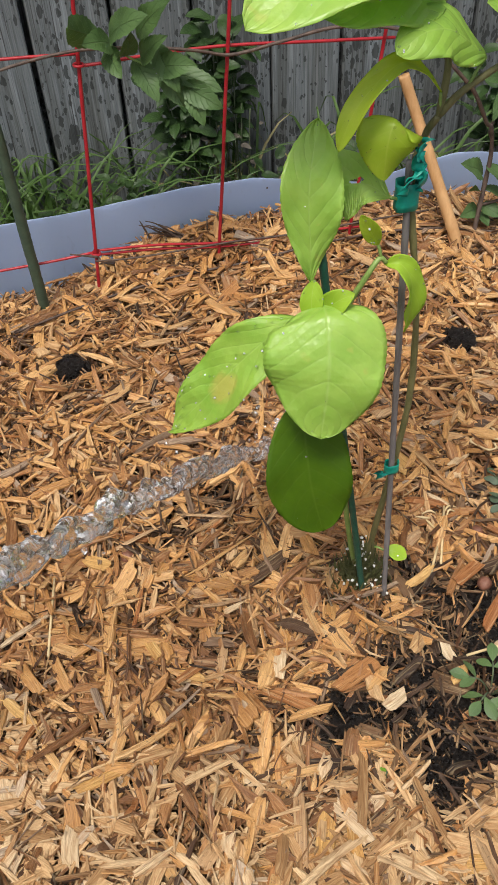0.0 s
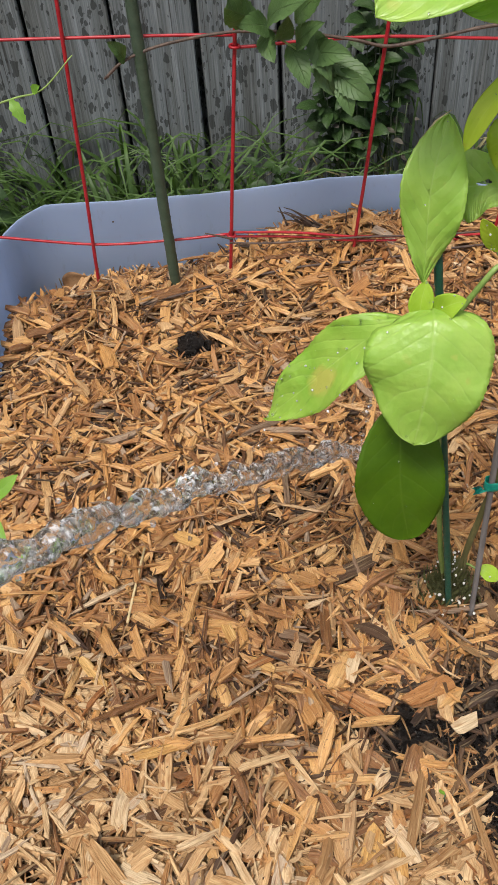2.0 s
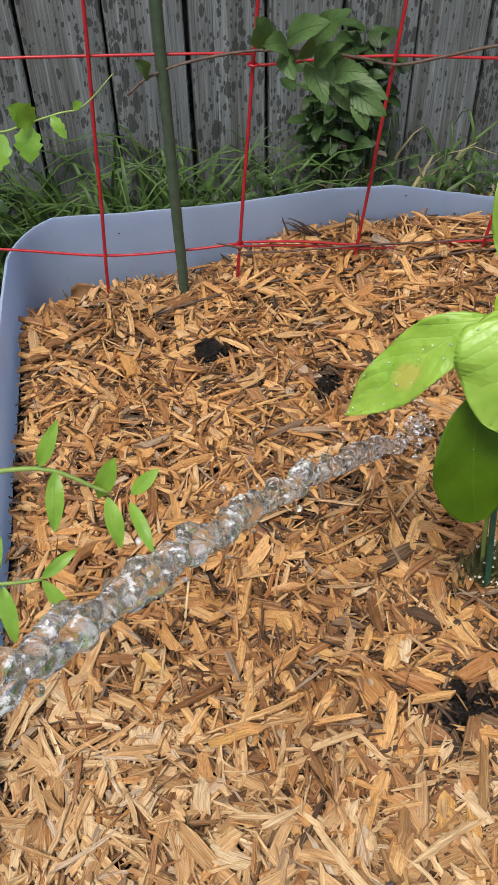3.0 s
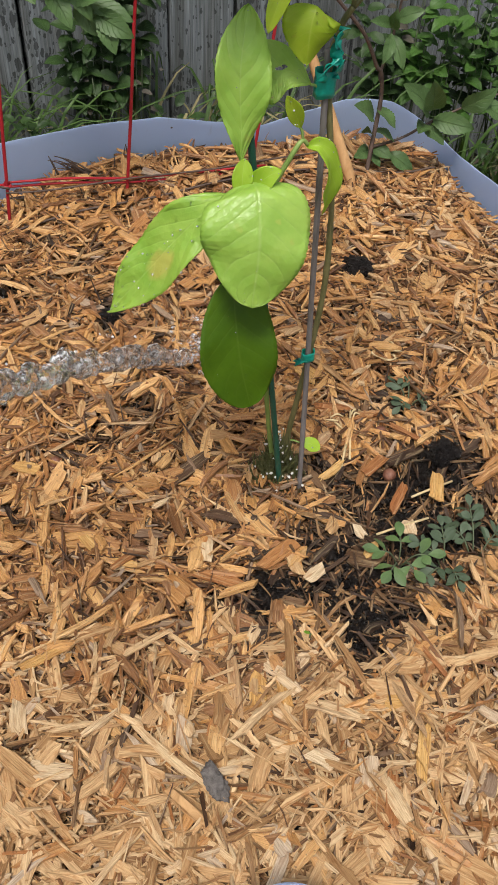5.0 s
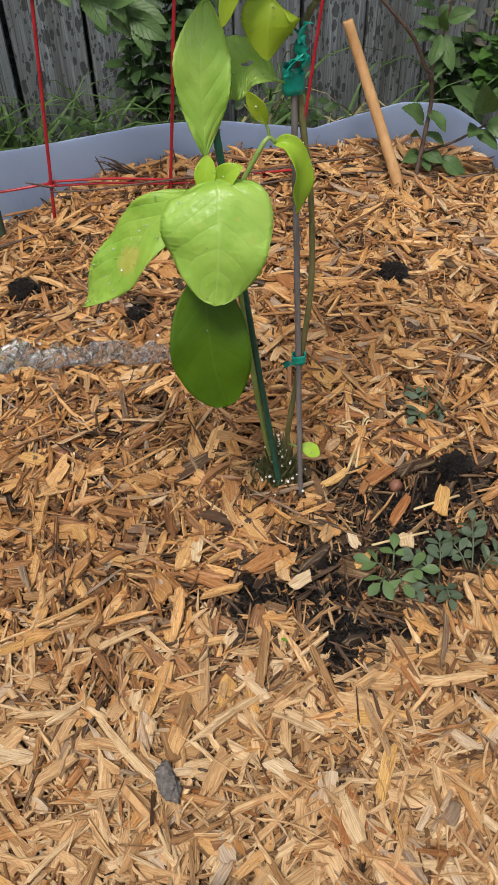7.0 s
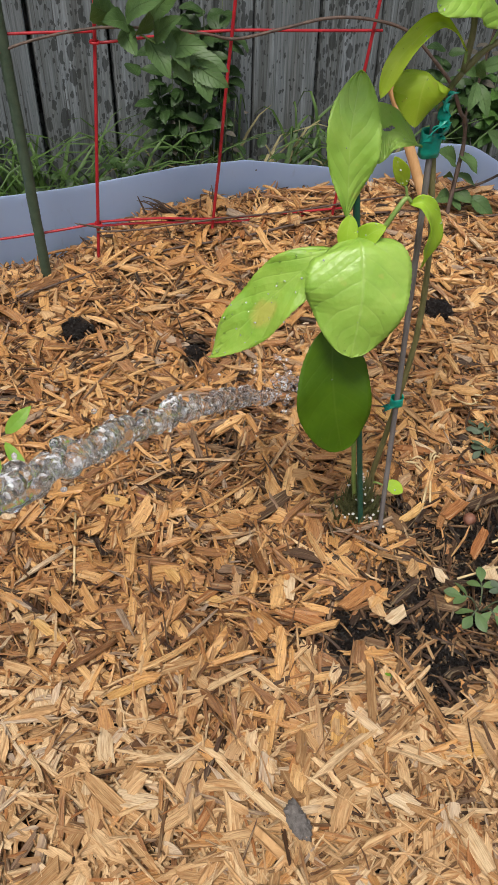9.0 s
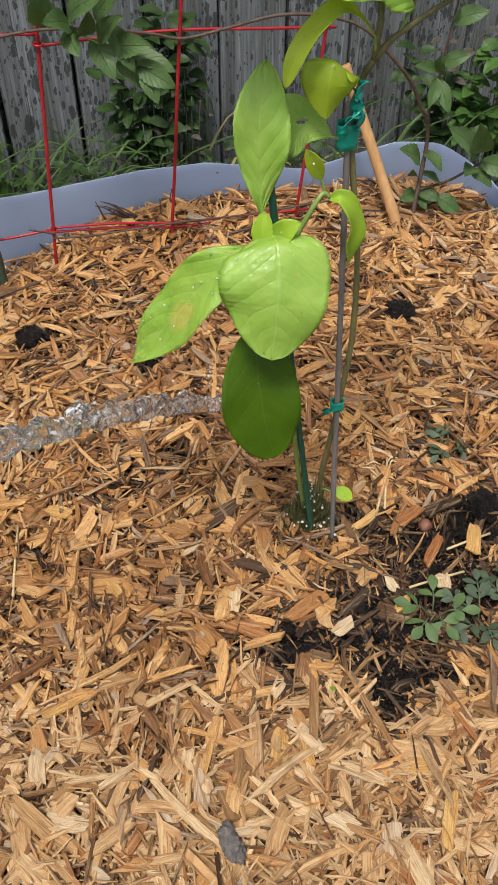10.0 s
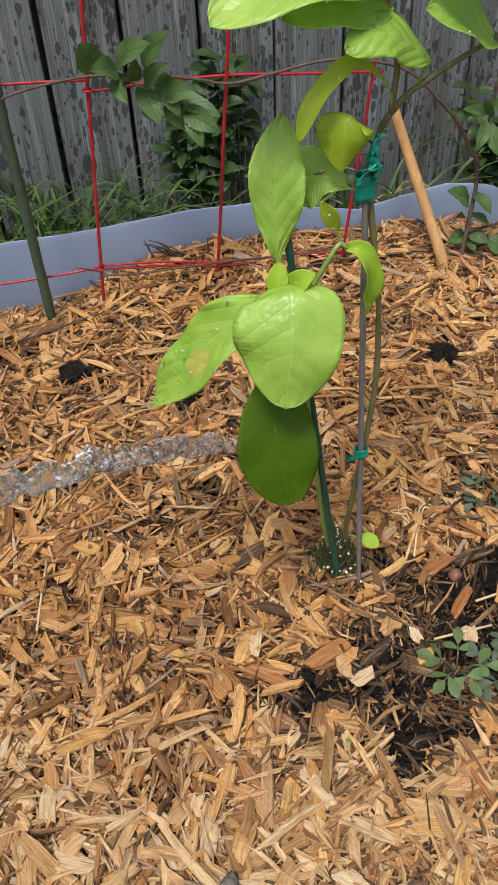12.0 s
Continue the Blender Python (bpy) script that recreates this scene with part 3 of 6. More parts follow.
def outline(inset, count=300, corner=0.085):
    """Points round a rectangle with rounded corners, evenly along its length."""
    x0, x1, y0, y1 = BED_X0 + inset, BED_X1 - inset, BED_Y0 + inset, BED_Y1 - inset
    c = corner - inset
    pts = []
    for cx, cy, a0 in ((x1 - c, y0 + c, -90), (x1 - c, y1 - c, 0), (x0 + c, y1 - c, 90), (x0 + c, y0 + c, 180)):
        for k in range(13):
            a = radians(a0 + 90 * k / 12)
            pts.append(Vector((cx + c * math.cos(a), cy + c * math.sin(a), 0)))
    pts.append(pts[0])
    seg = [(b - a).length for a, b in zip(pts, pts[1:])]
    total, out = sum(seg), []
    for k in range(count):
        d, i = total * k / count, 0
        while d > seg[i]:
            d -= seg[i]
            i += 1
        out.append(pts[i].lerp(pts[i + 1], d / seg[i]))
    return out


planter = thing("planter_bin", (0.24, 0.65, 0.0), "cut-down blue-grey plastic tank used as a raised bed with wavy rim", "planter")
bm = bmesh.new()
outer_l, inner_l = outline(-0.004), outline(0.0)
levels = []
for line, z_of in ((outer_l, None), (inner_l, None)):
    cols_ = []
    for p in line:
        rz = rim_z(min(max(p.x, BED_X0), BED_X1), min(max(p.y, BED_Y0), BED_Y1)) + 0.0012 * noise.noise(p * 50)
        col_ = []
        for f in (0.0, 0.3, 0.6, 0.85, 0.97, 1.0):
            q = Vector((p.x, p.y, 0.0 + (rz - 0.0) * f))
            if f == 1.0:
                q.z -= 0.001 if line is outer_l else 0.0
            q += Vector((0.004 * noise.noise(q * 4), 0.004 * noise.noise(q * 4 + Vector((9, 0, 0))), 0)) * (1 if f < 1 else 1)
            col_.append(bm.verts.new(q))
        cols_.append(col_)
    levels.append(cols_)
n_o = len(outer_l)
for k in range(n_o):
    k2 = (k + 1) % n_o
    for lv in range(5):
        o, i_ = levels
        bm.faces.new((o[k][lv], o[k2][lv], o[k2][lv + 1], o[k][lv + 1]))
        bm.faces.new((i_[k2][lv], i_[k][lv], i_[k][lv + 1], i_[k2][lv + 1]))
    bm.faces.new((levels[0][k][5], levels[0][k2][5], levels[1][k2][5], levels[1][k][5]))
bm.faces.new([c[0] for c in levels[0]][::-1])
rim_verts = {c[5] for cols_ in levels for c in cols_}
for e in bm.edges:                              # the cut edge is crisp
    e.smooth = not (e.verts[0] in rim_verts and e.verts[1] in rim_verts)
part("shell", bm, PLASTIC, planter)
# a round-ended plastic tongue on the near edge with a cross-head screw
bm = bmesh.new()
rings_ = []
for r_, z_ in ((0.050, 0.0), (0.0540, -0.0012), (0.056, -0.004), (0.056, -0.012)):
    line = [(0.067 + r_ * math.cos(a), 0.020 + r_ * math.sin(a)) for a in (math.pi * j / 24 for j in range(25))] + [(0.067 - r_, -0.047), (0.067 + r_, -0.047)]
    rings_.append([bm.verts.new((x, y, 0.5285 + z_)) for x, y in line])
bm.faces.new(rings_[0])
for a, b in zip(rings_, rings_[1:]):
    for j in range(27):
        bm.faces.new((a[j], b[j], b[(j + 1) % 27], a[(j + 1) % 27]))
bm.faces.new(rings_[-1][::-1])
tab = part("tab", bm, PLASTIC, planter, "rounded plastic tongue on the rim", smooth=False)
bm = bmesh.new()
prof = [(0.0, 0.0022), (0.002, 0.0021), (0.0045, 0.0014), (0.0055, 0.0)]
rr = []
for r_, z_ in prof:
    rr.append([bm.verts.new((0.092 + r_ * math.cos(2 * math.pi * j / 16), 0.046 + r_ * math.sin(2 * math.pi * j / 16), 0.5287 + z_)) for j in range(16)] if r_ else [bm.verts.new((0.092, 0.046, 0.5287 + z_))])
for j in range(16):
    bm.faces.new((rr[0][0], rr[1][j], rr[1][(j + 1) % 16]))
    for a, b in zip(rr[1:], rr[2:]):
        bm.faces.new((a[j], b[j], b[(j + 1) % 16], a[(j + 1) % 16]))
part("screw", bm, STEEL, tab, "zinc cross-head screw")

# ---- soil under the mulch ----
n_x, n_y = 200, 210
gx, gy = np.meshgrid(np.linspace(BED_X0 + 0.004, BED_X1 - 0.004, n_x + 1), np.linspace(BED_Y0 + 0.004, BED_Y1 - 0.004, n_y + 1), indexing="ij")
gz = soil_z(gx, gy) + rng.normal(0, 0.0016, gx.shape) + 0.004 * np.sin(61 * gx + 3 * np.sin(47 * gy)) * np.sin(53 * gy + 2 * np.sin(39 * gx))
ids = np.arange(gx.size).reshape(gx.shape)
quads = np.stack([ids[:-1, :-1], ids[1:, :-1], ids[1:, 1:], ids[:-1, 1:]], -1).reshape(-1, 4)
me = bpy.data.meshes.new("bed_soil")
me.from_pydata(np.stack([gx, gy, gz], -1).reshape(-1, 3).tolist(), [], quads.tolist())
me.materials.append(SOIL)
soil = tagged(new("bed_soil", me), "dark moist potting soil filling the raised bed under the mulch", "soil", kind="structure")


# ---- wood-chip mulch ----
def splinters(count, length, width, thick, r):
    """Small chips that lie along x: vertices (count, 12, 3)."""
    L = np.clip(r.lognormal(math.log(length), 0.45, count), length * 0.35, length * 2.2)
    W = np.clip(r.lognormal(math.log(width), 0.40, count), width * 0.35, width * 2.2)
    W = np.minimum(W, L * 0.6)
    T = np.clip(r.lognormal(math.log(thick), 0.35, count), thick * 0.4, thick * 2.2)
    v = np.zeros((count, 3, 4, 3))
    bend = r.normal(0, 0.035, count) * L
    side = r.normal(0, 0.05, count) * L
    for k, f in enumerate((-0.5, r.uniform(-0.2, 0.2, count), 0.5)):
        narrow = np.ones(count) if k == 1 else r.uniform(0.35, 1.05, count)
        thin = np.ones(count) if k == 1 else r.uniform(0.35, 1.0, count)
        shift = 0 if k == 1 else r.normal(0, 0.16, count) * W
        for c, (sy, sz) in enumerate(((-1, -1), (1, -1), (1, 1), (-1, 1))):
            jag = 0 if k == 1 else r.uniform(-0.10, 0.10, count) * L
            v[:, k, c, 0] = f * L + jag
            v[:, k, c, 1] = sy * W / 2 * narrow * r.uniform(0.85, 1.1, count) + shift + (side if k == 1 else 0)
            v[:, k, c, 2] = sz * T / 2 * thin + (bend if k == 1 else 0)
    return v.reshape(count, 12, 3)


def split_chips(count, length, width, thick, r):
    """Larger chips that lie along x, with torn ends, uneven sides and a ridged top: vertices (count, 40, 3)."""
    L = np.clip(r.lognormal(math.log(length), 0.38, count), length * 0.40, length * 1.9)
    W = np.clip(r.lognormal(math.log(width), 0.40, count), width * 0.40, width * 2.2)
    W = np.minimum(W, L * 0.62)
    T = np.clip(r.lognormal(math.log(thick), 0.35, count), thick * 0.45, thick * 2.0)
    v = np.zeros((count, 5, 8, 3))
    across = np.array([-1.0, -0.36, 0.36, 1.0])
    ridge = r.normal(0, 0.16, (count, 4))
    torn = [r.uniform(-0.10, 0.10, (count, 4)) + r.choice([0.0, 0.12], (count, 1), p=[0.6, 0.4]) * r.uniform(-1, 1, (count, 4)) for _ in range(2)]
    slant = r.normal(0, 0.10, (count, 2))
    ends = np.stack([r.uniform(0.50, 1.08, count) for _ in range(2)], -1)
    bend, side, twist = r.normal(0, 0.035, count) * L, r.normal(0, 0.04, count) * L, r.normal(0, 0.22, count)
    for k, f in enumerate((-0.5, -0.27, 0.0, 0.27, 0.5)):
        g = abs(f) * 2
        narrow = ends[:, 0 if f < 0 else 1] * g ** 3 + (1 - g ** 3)
        thin = (1 - g ** 3) + g ** 3 * r.uniform(0.25, 0.95, count)
        for c in range(8):
            col, up = (c, 1.0) if c < 4 else (7 - c, -1.0)
            x = f * L
            if k in (0, 4):
                x = x + L * (torn[k // 4][:, col] * 0.6 + slant[:, k // 4] * across[col])
            y = across[col] * W / 2 * narrow * r.uniform(0.90, 1.08, count)
            z = up * T / 2 * thin * (0.72 if col in (0, 3) else 1.0) + ridge[:, col] * T * thin
            a = twist * f
            v[:, k, c, 0] = x
            v[:, k, c, 1] = y * np.cos(a) - z * np.sin(a) + side * (1 - g ** 2)
            v[:, k, c, 2] = y * np.sin(a) + z * np.cos(a) + bend * (1 - g ** 2)
    return v.reshape(count, 40, 3)


SPLINTER_FACES = [(0, 3, 2, 1), (8, 9, 10, 11)]
for k_ in (0, 4):
    SPLINTER_FACES += [(k_ + a, k_ + b, k_ + b + 4, k_ + a + 4) for a, b in ((0, 1), (1, 2), (2, 3), (3, 0))]
SPLIT_FACES = [(k_ * 8 + j, k_ * 8 + (j + 1) % 8, k_ * 8 + 8 + (j + 1) % 8, k_ * 8 + 8 + j)[::-1] for k_ in range(4) for j in range(8)]
SPLIT_FACES += [(j, 7 - j, 6 - j, j + 1)[::-1] for j in range(3)] + [(32 + j, 39 - j, 38 - j, 33 + j) for j in range(3)]
CHIP_FACES = {12: np.array(SPLINTER_FACES), 40: np.array(SPLIT_FACES)}


def rotations(yaw, tilt, roll):
    cy, sy, ct, st, cr, sr = np.cos(yaw), np.sin(yaw), np.cos(tilt), np.sin(tilt), np.cos(roll), np.sin(roll)
    z0, o = np.zeros_like(yaw), np.ones_like(yaw)
    Rz = np.stack([cy, -sy, z0, sy, cy, z0, z0, z0, o], -1).reshape(-1, 3, 3)
    Ry = np.stack([ct, z0, st, z0, o, z0, -st, z0, ct], -1).reshape(-1, 3, 3)
    Rx = np.stack([o, z0, z0, z0, cr, -sr, z0, sr, cr], -1).reshape(-1, 3, 3)
    return Rz @ Ry @ Rx


def chip_mesh(name, groups, materials):
    """One mesh of many chips. groups: the chips as they lay before they were turned, as they lie, and a material index for each."""
    co, flat, faces, which, base = [], [], [], [], 0
    for before, v, index in groups:
        n_, k = v.shape[:2]
        pattern = CHIP_FACES[k]
        faces.append((pattern[None] + base + k * np.arange(n_)[:, None, None]).reshape(-1, 4))
        which.append(np.repeat(index, len(pattern)))
        co.append(v.reshape(-1, 3))
        flat.append(before.reshape(-1, 3))
        base += n_ * k
    co, flat, faces, which = np.concatenate(co), np.concatenate(flat), np.concatenate(faces), np.concatenate(which)
    me = bpy.data.meshes.new(name)
    me.vertices.add(len(co))
    me.vertices.foreach_set("co", co.reshape(-1).astype(np.float32))
    me.loops.add(faces.size)
    me.loops.foreach_set("vertex_index", faces.reshape(-1).astype(np.int32))
    me.polygons.add(len(faces))
    me.polygons.foreach_set("loop_start", np.arange(0, faces.size, 4, dtype=np.int32))
    me.polygons.foreach_set("material_index", which.astype(np.int32))
    for m_ in materials:
        me.materials.append(m_)
    me.polygons.foreach_set("use_smooth", np.zeros(len(faces), dtype=bool))
    me.update(calc_edges=True)
    uv = me.uv_layers.new(name="grain")
    at = flat[faces.reshape(-1)]
    uv.data.foreach_set("uv", np.stack([at[:, 0], at[:, 1] + 0.7 * at[:, 2]], -1).reshape(-1).astype(np.float32))
    return me


def wetness(x, y):
    """How likely a chip is soaked: the watered middle and back, not the near strip."""
    w = smoothstep(-0.17, 0.13, y - 0.335 + 0.32 * (x - 0.12) + 0.03 * np.sin(13 * x + 1)) * 0.93
    return np.clip(w - 0.22 * smoothstep(0.48, 0.68, x), 0.16 + 0.10 * smoothstep(0.0, 0.3, x), 0.97)


def muddy(x, y):
    """How likely a chip is stained with wet soil: round the seedling and the bare patches."""
    near = 0.55 * np.exp(-((x - 0.28) / 0.12) ** 2 - ((y - 0.37) / 0.09) ** 2) + 0.55 * np.exp(-((x - 0.36) / 0.15) ** 2 - ((y - 0.42) / 0.12) ** 2)
    return np.minimum(near, 0.8) + 0.06 * smoothstep(0.40, 0.60, y)


def lie(x, y):
    """The way most chips lie at a spot: they settle in small bundles."""
    return 1.9 * np.sin(11 * x + 3 * np.sin(7 * y)) + 1.9 * np.cos(9 * y + 2.5 * np.sin(8 * x)) + 1.2 * np.sin(31 * x - 27 * y)


def scatter(count, length, width, thick, lift, seed, tilt=0.20, avoid=1.0, fine=True, mud=0.0, deep=0.0):
    r = np.random.default_rng(seed)
    x = r.uniform(BED_X0 + 0.015, BED_X1 - 0.015, count)
    y = r.uniform(BED_Y0 + 0.012, BED_Y1 - 0.015, count)
    bare = bareness(x, y)
    keep = r.uniform(0, 1, count) > bare * avoid if avoid >= 0 else r.uniform(0, 1, count) < np.maximum(bare, mud * muddy(x, y))
    x, y, bare = x[keep], y[keep], bare[keep]
    c = len(x)
    flat = (splinters if fine else split_chips)(c, length, width, thick, r)
    size = 1.0 + 0.12 * (1 - smoothstep(0.15, 0.45, y))
    flat = flat * size[:, None, None]
    R = rotations(lie(x, y) + r.normal(0, 0.85, c) + math.pi * r.integers(0, 2, c), r.normal(0, tilt, c), r.normal(0, tilt * 1.2, c))
    v = np.einsum("nij,nkj->nki", R, flat)
    half = np.abs(v[:, :, 2]).max(axis=1)
    z = mulch_z(x, y) - 0.008 * bare + r.uniform(lift[0], lift[1], c) + half * 0.35
    v = v + np.stack([x, y, z], -1)[:, None, :]
    v[:, :, 0] = np.clip(v[:, :, 0], BED_X0 + 0.005, BED_X1 - 0.005)
    v[:, :, 1] = np.clip(v[:, :, 1], BED_Y0 + 0.005, BED_Y1 - 0.005)
    which = (r.uniform(0, 1, c) < wetness(x, y)).astype(int)
    which += 4 if fine else 0
    # deep: share of shreds that carry the painted gap shade, fewer in front
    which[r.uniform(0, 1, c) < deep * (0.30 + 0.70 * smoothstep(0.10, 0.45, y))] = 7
    which[r.uniform(0, 1, c) < 0.020] = 2
    which[r.uniform(0, 1, c) < 0.040] = 6
    which[r.uniform(0, 1, c) < np.maximum(bare * (1.1 if avoid >= 0 else 0.82), muddy(x, y) * (1.0 if fine else 0.32))] = 3
    return flat, v, which


mulch = thing("mulch", (0.24, 0.65, 0.45), "golden-brown shredded wood-chip mulch, damp behind and dry in front", "mulch")
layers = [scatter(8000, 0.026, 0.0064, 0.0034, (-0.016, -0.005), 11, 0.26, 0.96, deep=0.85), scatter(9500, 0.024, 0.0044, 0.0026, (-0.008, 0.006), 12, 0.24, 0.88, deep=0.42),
          scatter(5200, 0.031, 0.0074, 0.0044, (-0.008, 0.009), 13, 0.20, 0.96, False), scatter(14500, 0.026, 0.0022, 0.0017, (-0.002, 0.012), 14, 0.26, 0.72),
          scatter(1000, 0.040, 0.0115, 0.0054, (0.0, 0.011), 15, 0.17, 0.96, False), scatter(15000, 0.012, 0.0022, 0.0015, (-0.006, 0.009), 16, 0.36, 0.50, deep=0.22),
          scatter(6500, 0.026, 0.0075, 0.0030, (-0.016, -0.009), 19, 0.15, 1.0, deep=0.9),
          scatter(2600, 0.046, 0.0052, 0.0030, (0.002, 0.012), 20, 0.14, 0.97, False),
          scatter(60000, 0.009, 0.0014, 0.0011, (-0.003, 0.003), 17, 0.4, -1.0, True, 0.5), scatter(9000, 0.022, 0.0022, 0.0016, (-0.004, 0.004), 18, 0.30, -1.0, True, 1.0)]
CHIP_MATERIALS = (DRY_CHIP, WET_CHIP, RED_CHIP, SOILED_CHIP, DRY_FINE, WET_FINE, GREY_CHIP, DEEP_FINE)
chips = tagged(new("mulch_layer", chip_mesh("mulch_layer", layers, CHIP_MATERIALS)), kind="stuff")
chips.parent, chips.matrix_parent_inverse = mulch, mulch.matrix_world.inverted()


# ---- red wire trellis ----
TY = 1.165
trellis = thing("wire_trellis", (0.13, TY, 0.45), "red coated wire trellis panel standing in the mulch", "trellis")


def on_line(x0, z0, x1, z1, z):
    return x0 + (x1 - x0) * (z - z0) / (z1 - z0)


UPRIGHTS = [(-0.1810, 0.525, -0.1610, 0.842), (0.0335, 0.522, 0.0594, 0.815), (0.2262, 0.496, 0.2580, 0.811), (0.4425, 0.478, 0.4790, 0.790)]
for k, (x0, z0, x1, z1) in enumerate(UPRIGHTS):
    pts = []
    for i in range(15):
        z = 0.395 + (1.10 - 0.395) * i / 14
        pts.append((on_line(x0, z0, x1, z1, z) + 0.0008 * noise.noise(Vector((k * 9, z * 9, 0))), TY + 0.0015 * noise.noise(Vector((z * 7, k * 5, 2))), z))
    part("upright_wire", rod(pts, 0.0027, 8), RED_WIRE, trellis)
low = [(-0.42, TY + 0.005, 0.556), (-0.345, TY + 0.004, 0.5534), (-0.181, TY + 0.003, 0.524), (-0.06, TY + 0.004, 0.520), (0.0335, TY + 0.004, 0.5235)]
part("cross_wire", rod(smooth_line(low, 6), 0.0022, 8), RED_WIRE, trellis)
for dz, dy, end in ((0.003, 0.004, 0.47), (-0.006, 0.006, 0.452)):
    low2 = [(0.0300, TY + dy, 0.5235 + dz), (0.13, TY + dy, 0.514 + dz), (0.226, TY + dy, 0.498 + dz), (0.34, TY + dy, 0.489 + dz), (end, TY + dy, 0.481 + dz)]
    part("cross_wire", rod(smooth_line(low2, 6), 0.0020, 8), RED_WIRE, trellis)
high = [(-0.42, TY + 0.004, 0.853), (-0.2714, TY + 0.004, 0.8474), (-0.161, TY + 0.004, 0.842), (-0.02, TY + 0.004, 0.8345), (0.060, TY + 0.004, 0.8285)]
part("cross_wire", rod(smooth_line(high, 6), 0.0022, 8), RED_WIRE, trellis)
high2 = [(0.056, TY + 0.004, 0.8125), (0.09, TY - 0.002, 0.8150), (0.16, TY + 0.004, 0.8135), (0.258, TY + 0.004, 0.811), (0.38, TY + 0.004, 0.799), (0.496, TY + 0.004, 0.788)]
part("cross_wire", rod(smooth_line(high2, 6), 0.0022, 8), RED_WIRE, trellis)
for x, z, r in ((0.0594, 0.8145, 0.0062), (0.0337, 0.5222, 0.0058)):
    ringp = [(x + r * math.cos(a), TY + r * 0.9 * math.sin(a), z + 0.002 * math.sin(a * 0.5)) for a in (2 * math.pi * j / 20 for j in range(20))]
    part("wire_loop", rod(ringp + [ringp[0]], 0.0021, 6), RED_WIRE, trellis)

# ---- stakes ----
def stake(name, a, b, radius, material, label, category, lump=0.0, sides=12, rings=40, ribs=0.0):
    a, b = Vector(a), Vector(b)
    line = [a.lerp(b, k / rings) for k in range(rings + 1)]
    f = (lambda t: radius * (1 + ribs * (0.5 + 0.5 * math.sin(t * (b - a).length * 900)))) if ribs else radius
    ob = part(name, rod(line, f, sides, lump), material)
    return tagged(ob, label, category)


stake("plant_stake", (-0.0608, 1.150, 0.36), (-0.067, 1.167, 1.05), 0.0080, GREEN_STAKE, "thick dark-green coated garden stake standing beside the trellis", "stake", 0.08, 12, 160, 0.06)
stake("plant_stake", (0.2570, 0.5230, 0.42), (0.1940, 0.5330, 0.948), 0.0033, TEAL_STAKE, "thin dark-green coated stake beside the citrus seedling", "stake", 0.05, 10, 120, 0.08)
stake("plant_stake", (0.2782, 0.5145, 0.40), (0.2640, 0.5440, 0.995), 0.0031, GREY_STAKE, "thin weathered grey stake tied to the citrus stem", "stake", 0.12, 8, 60)

# bamboo cane with its joints and hollow top
bamboo = thing("bamboo_stake", (0.622, 1.085, 0.43), "tan bamboo stake leaning in the mulch, cut hollow on top", "stake")
a, b = Vector((0.628, 1.0754, 0.40)), Vector((0.5352, 1.2210, 0.7050))
line = [a.lerp(b, k / 70) for k in range(71)]
node_at = (0.30, 0.66)
bm = bmesh.new()
tube(bm, line, lambda t: 0.0098 - 0.0012 * t + 0.0010 * sum(math.exp(-((t - q) / 0.008) ** 2) for q in node_at), 20, 0.04)
bm.faces.ensure_lookup_table()
cap = max(bm.faces, key=lambda f: len(f.verts) * 10 + f.calc_center_median().z)
way = (b - a).normalized()
inner = bmesh.ops.inset_region(bm, faces=[cap], thickness=0.0030)
for v in cap.verts:
    v.co -= way * 0.010
culm = part("culm", bm, BAMBOO, bamboo)
bm = bmesh.new()
bmesh.ops.create_circle(bm, cap_ends=True, radius=0.0066, segments=16)
bmesh.ops.transform(bm, matrix=Matrix.Translation(b - way * 0.0085) @ way.to_track_quat("Z", "Y").to_matrix().to_4x4(), verts=bm.verts)
part("pith", bm, BAMBOO_PITH, culm, "pale hollow inside of the cut cane")

# ---- citrus seedling ----
citrus = thing("citrus_seedling", (0.270, 0.545, 0.445), "young citrus seedling with large glossy light-green leaves, tied to stakes", "plant")
HUB = Vector((0.186, 0.518, 0.900))
stem = smooth_line([(0.262, 0.550, 0.425), (0.2655, 0.538, 0.55), (0.2770, 0.534, 0.665), (0.2850, 0.536, 0.76), (0.2820, 0.540, 0.86), (0.2690, 0.547, 0.967), (0.2745, 0.547, 1.010), (0.2812, 0.5413, 1.029)], 8)
part("stem", rod(stem, lambda t: 0.0033 - 0.0006 * t, 10, 0.3), CITRUS_STEM, citrus)
part("branch", rod(smooth_line([(0.2812, 0.5413, 1.029), (0.2963, 0.5391, 1.046), (0.330, 0.540, 1.064), (0.368, 0.541, 1.082)], 6), lambda t: 0.0027 - 0.0008 * t, 8, 0.2), CITRUS_STEM, citrus)
part("branch", rod(smooth_line([(0.2812, 0.5413, 1.029), (0.285, 0.546, 1.066), (0.2789, 0.5555, 1.108), (0.281, 0.565, 1.16)], 6), lambda t: 0.0028 - 0.0006 * t, 8, 0.1), CITRUS_STEM, citrus)
part("shoot", rod(smooth_line([(0.256, 0.548, 0.45), (0.236, 0.532, 0.55), (0.217, 0.523, 0.70), (0.203, 0.518, 0.83), tuple(HUB), (0.186, 0.522, 0.915)], 8), lambda t: 0.0030 - 0.0008 * t, 8, 0.1), GREEN_SHOOT, citrus)
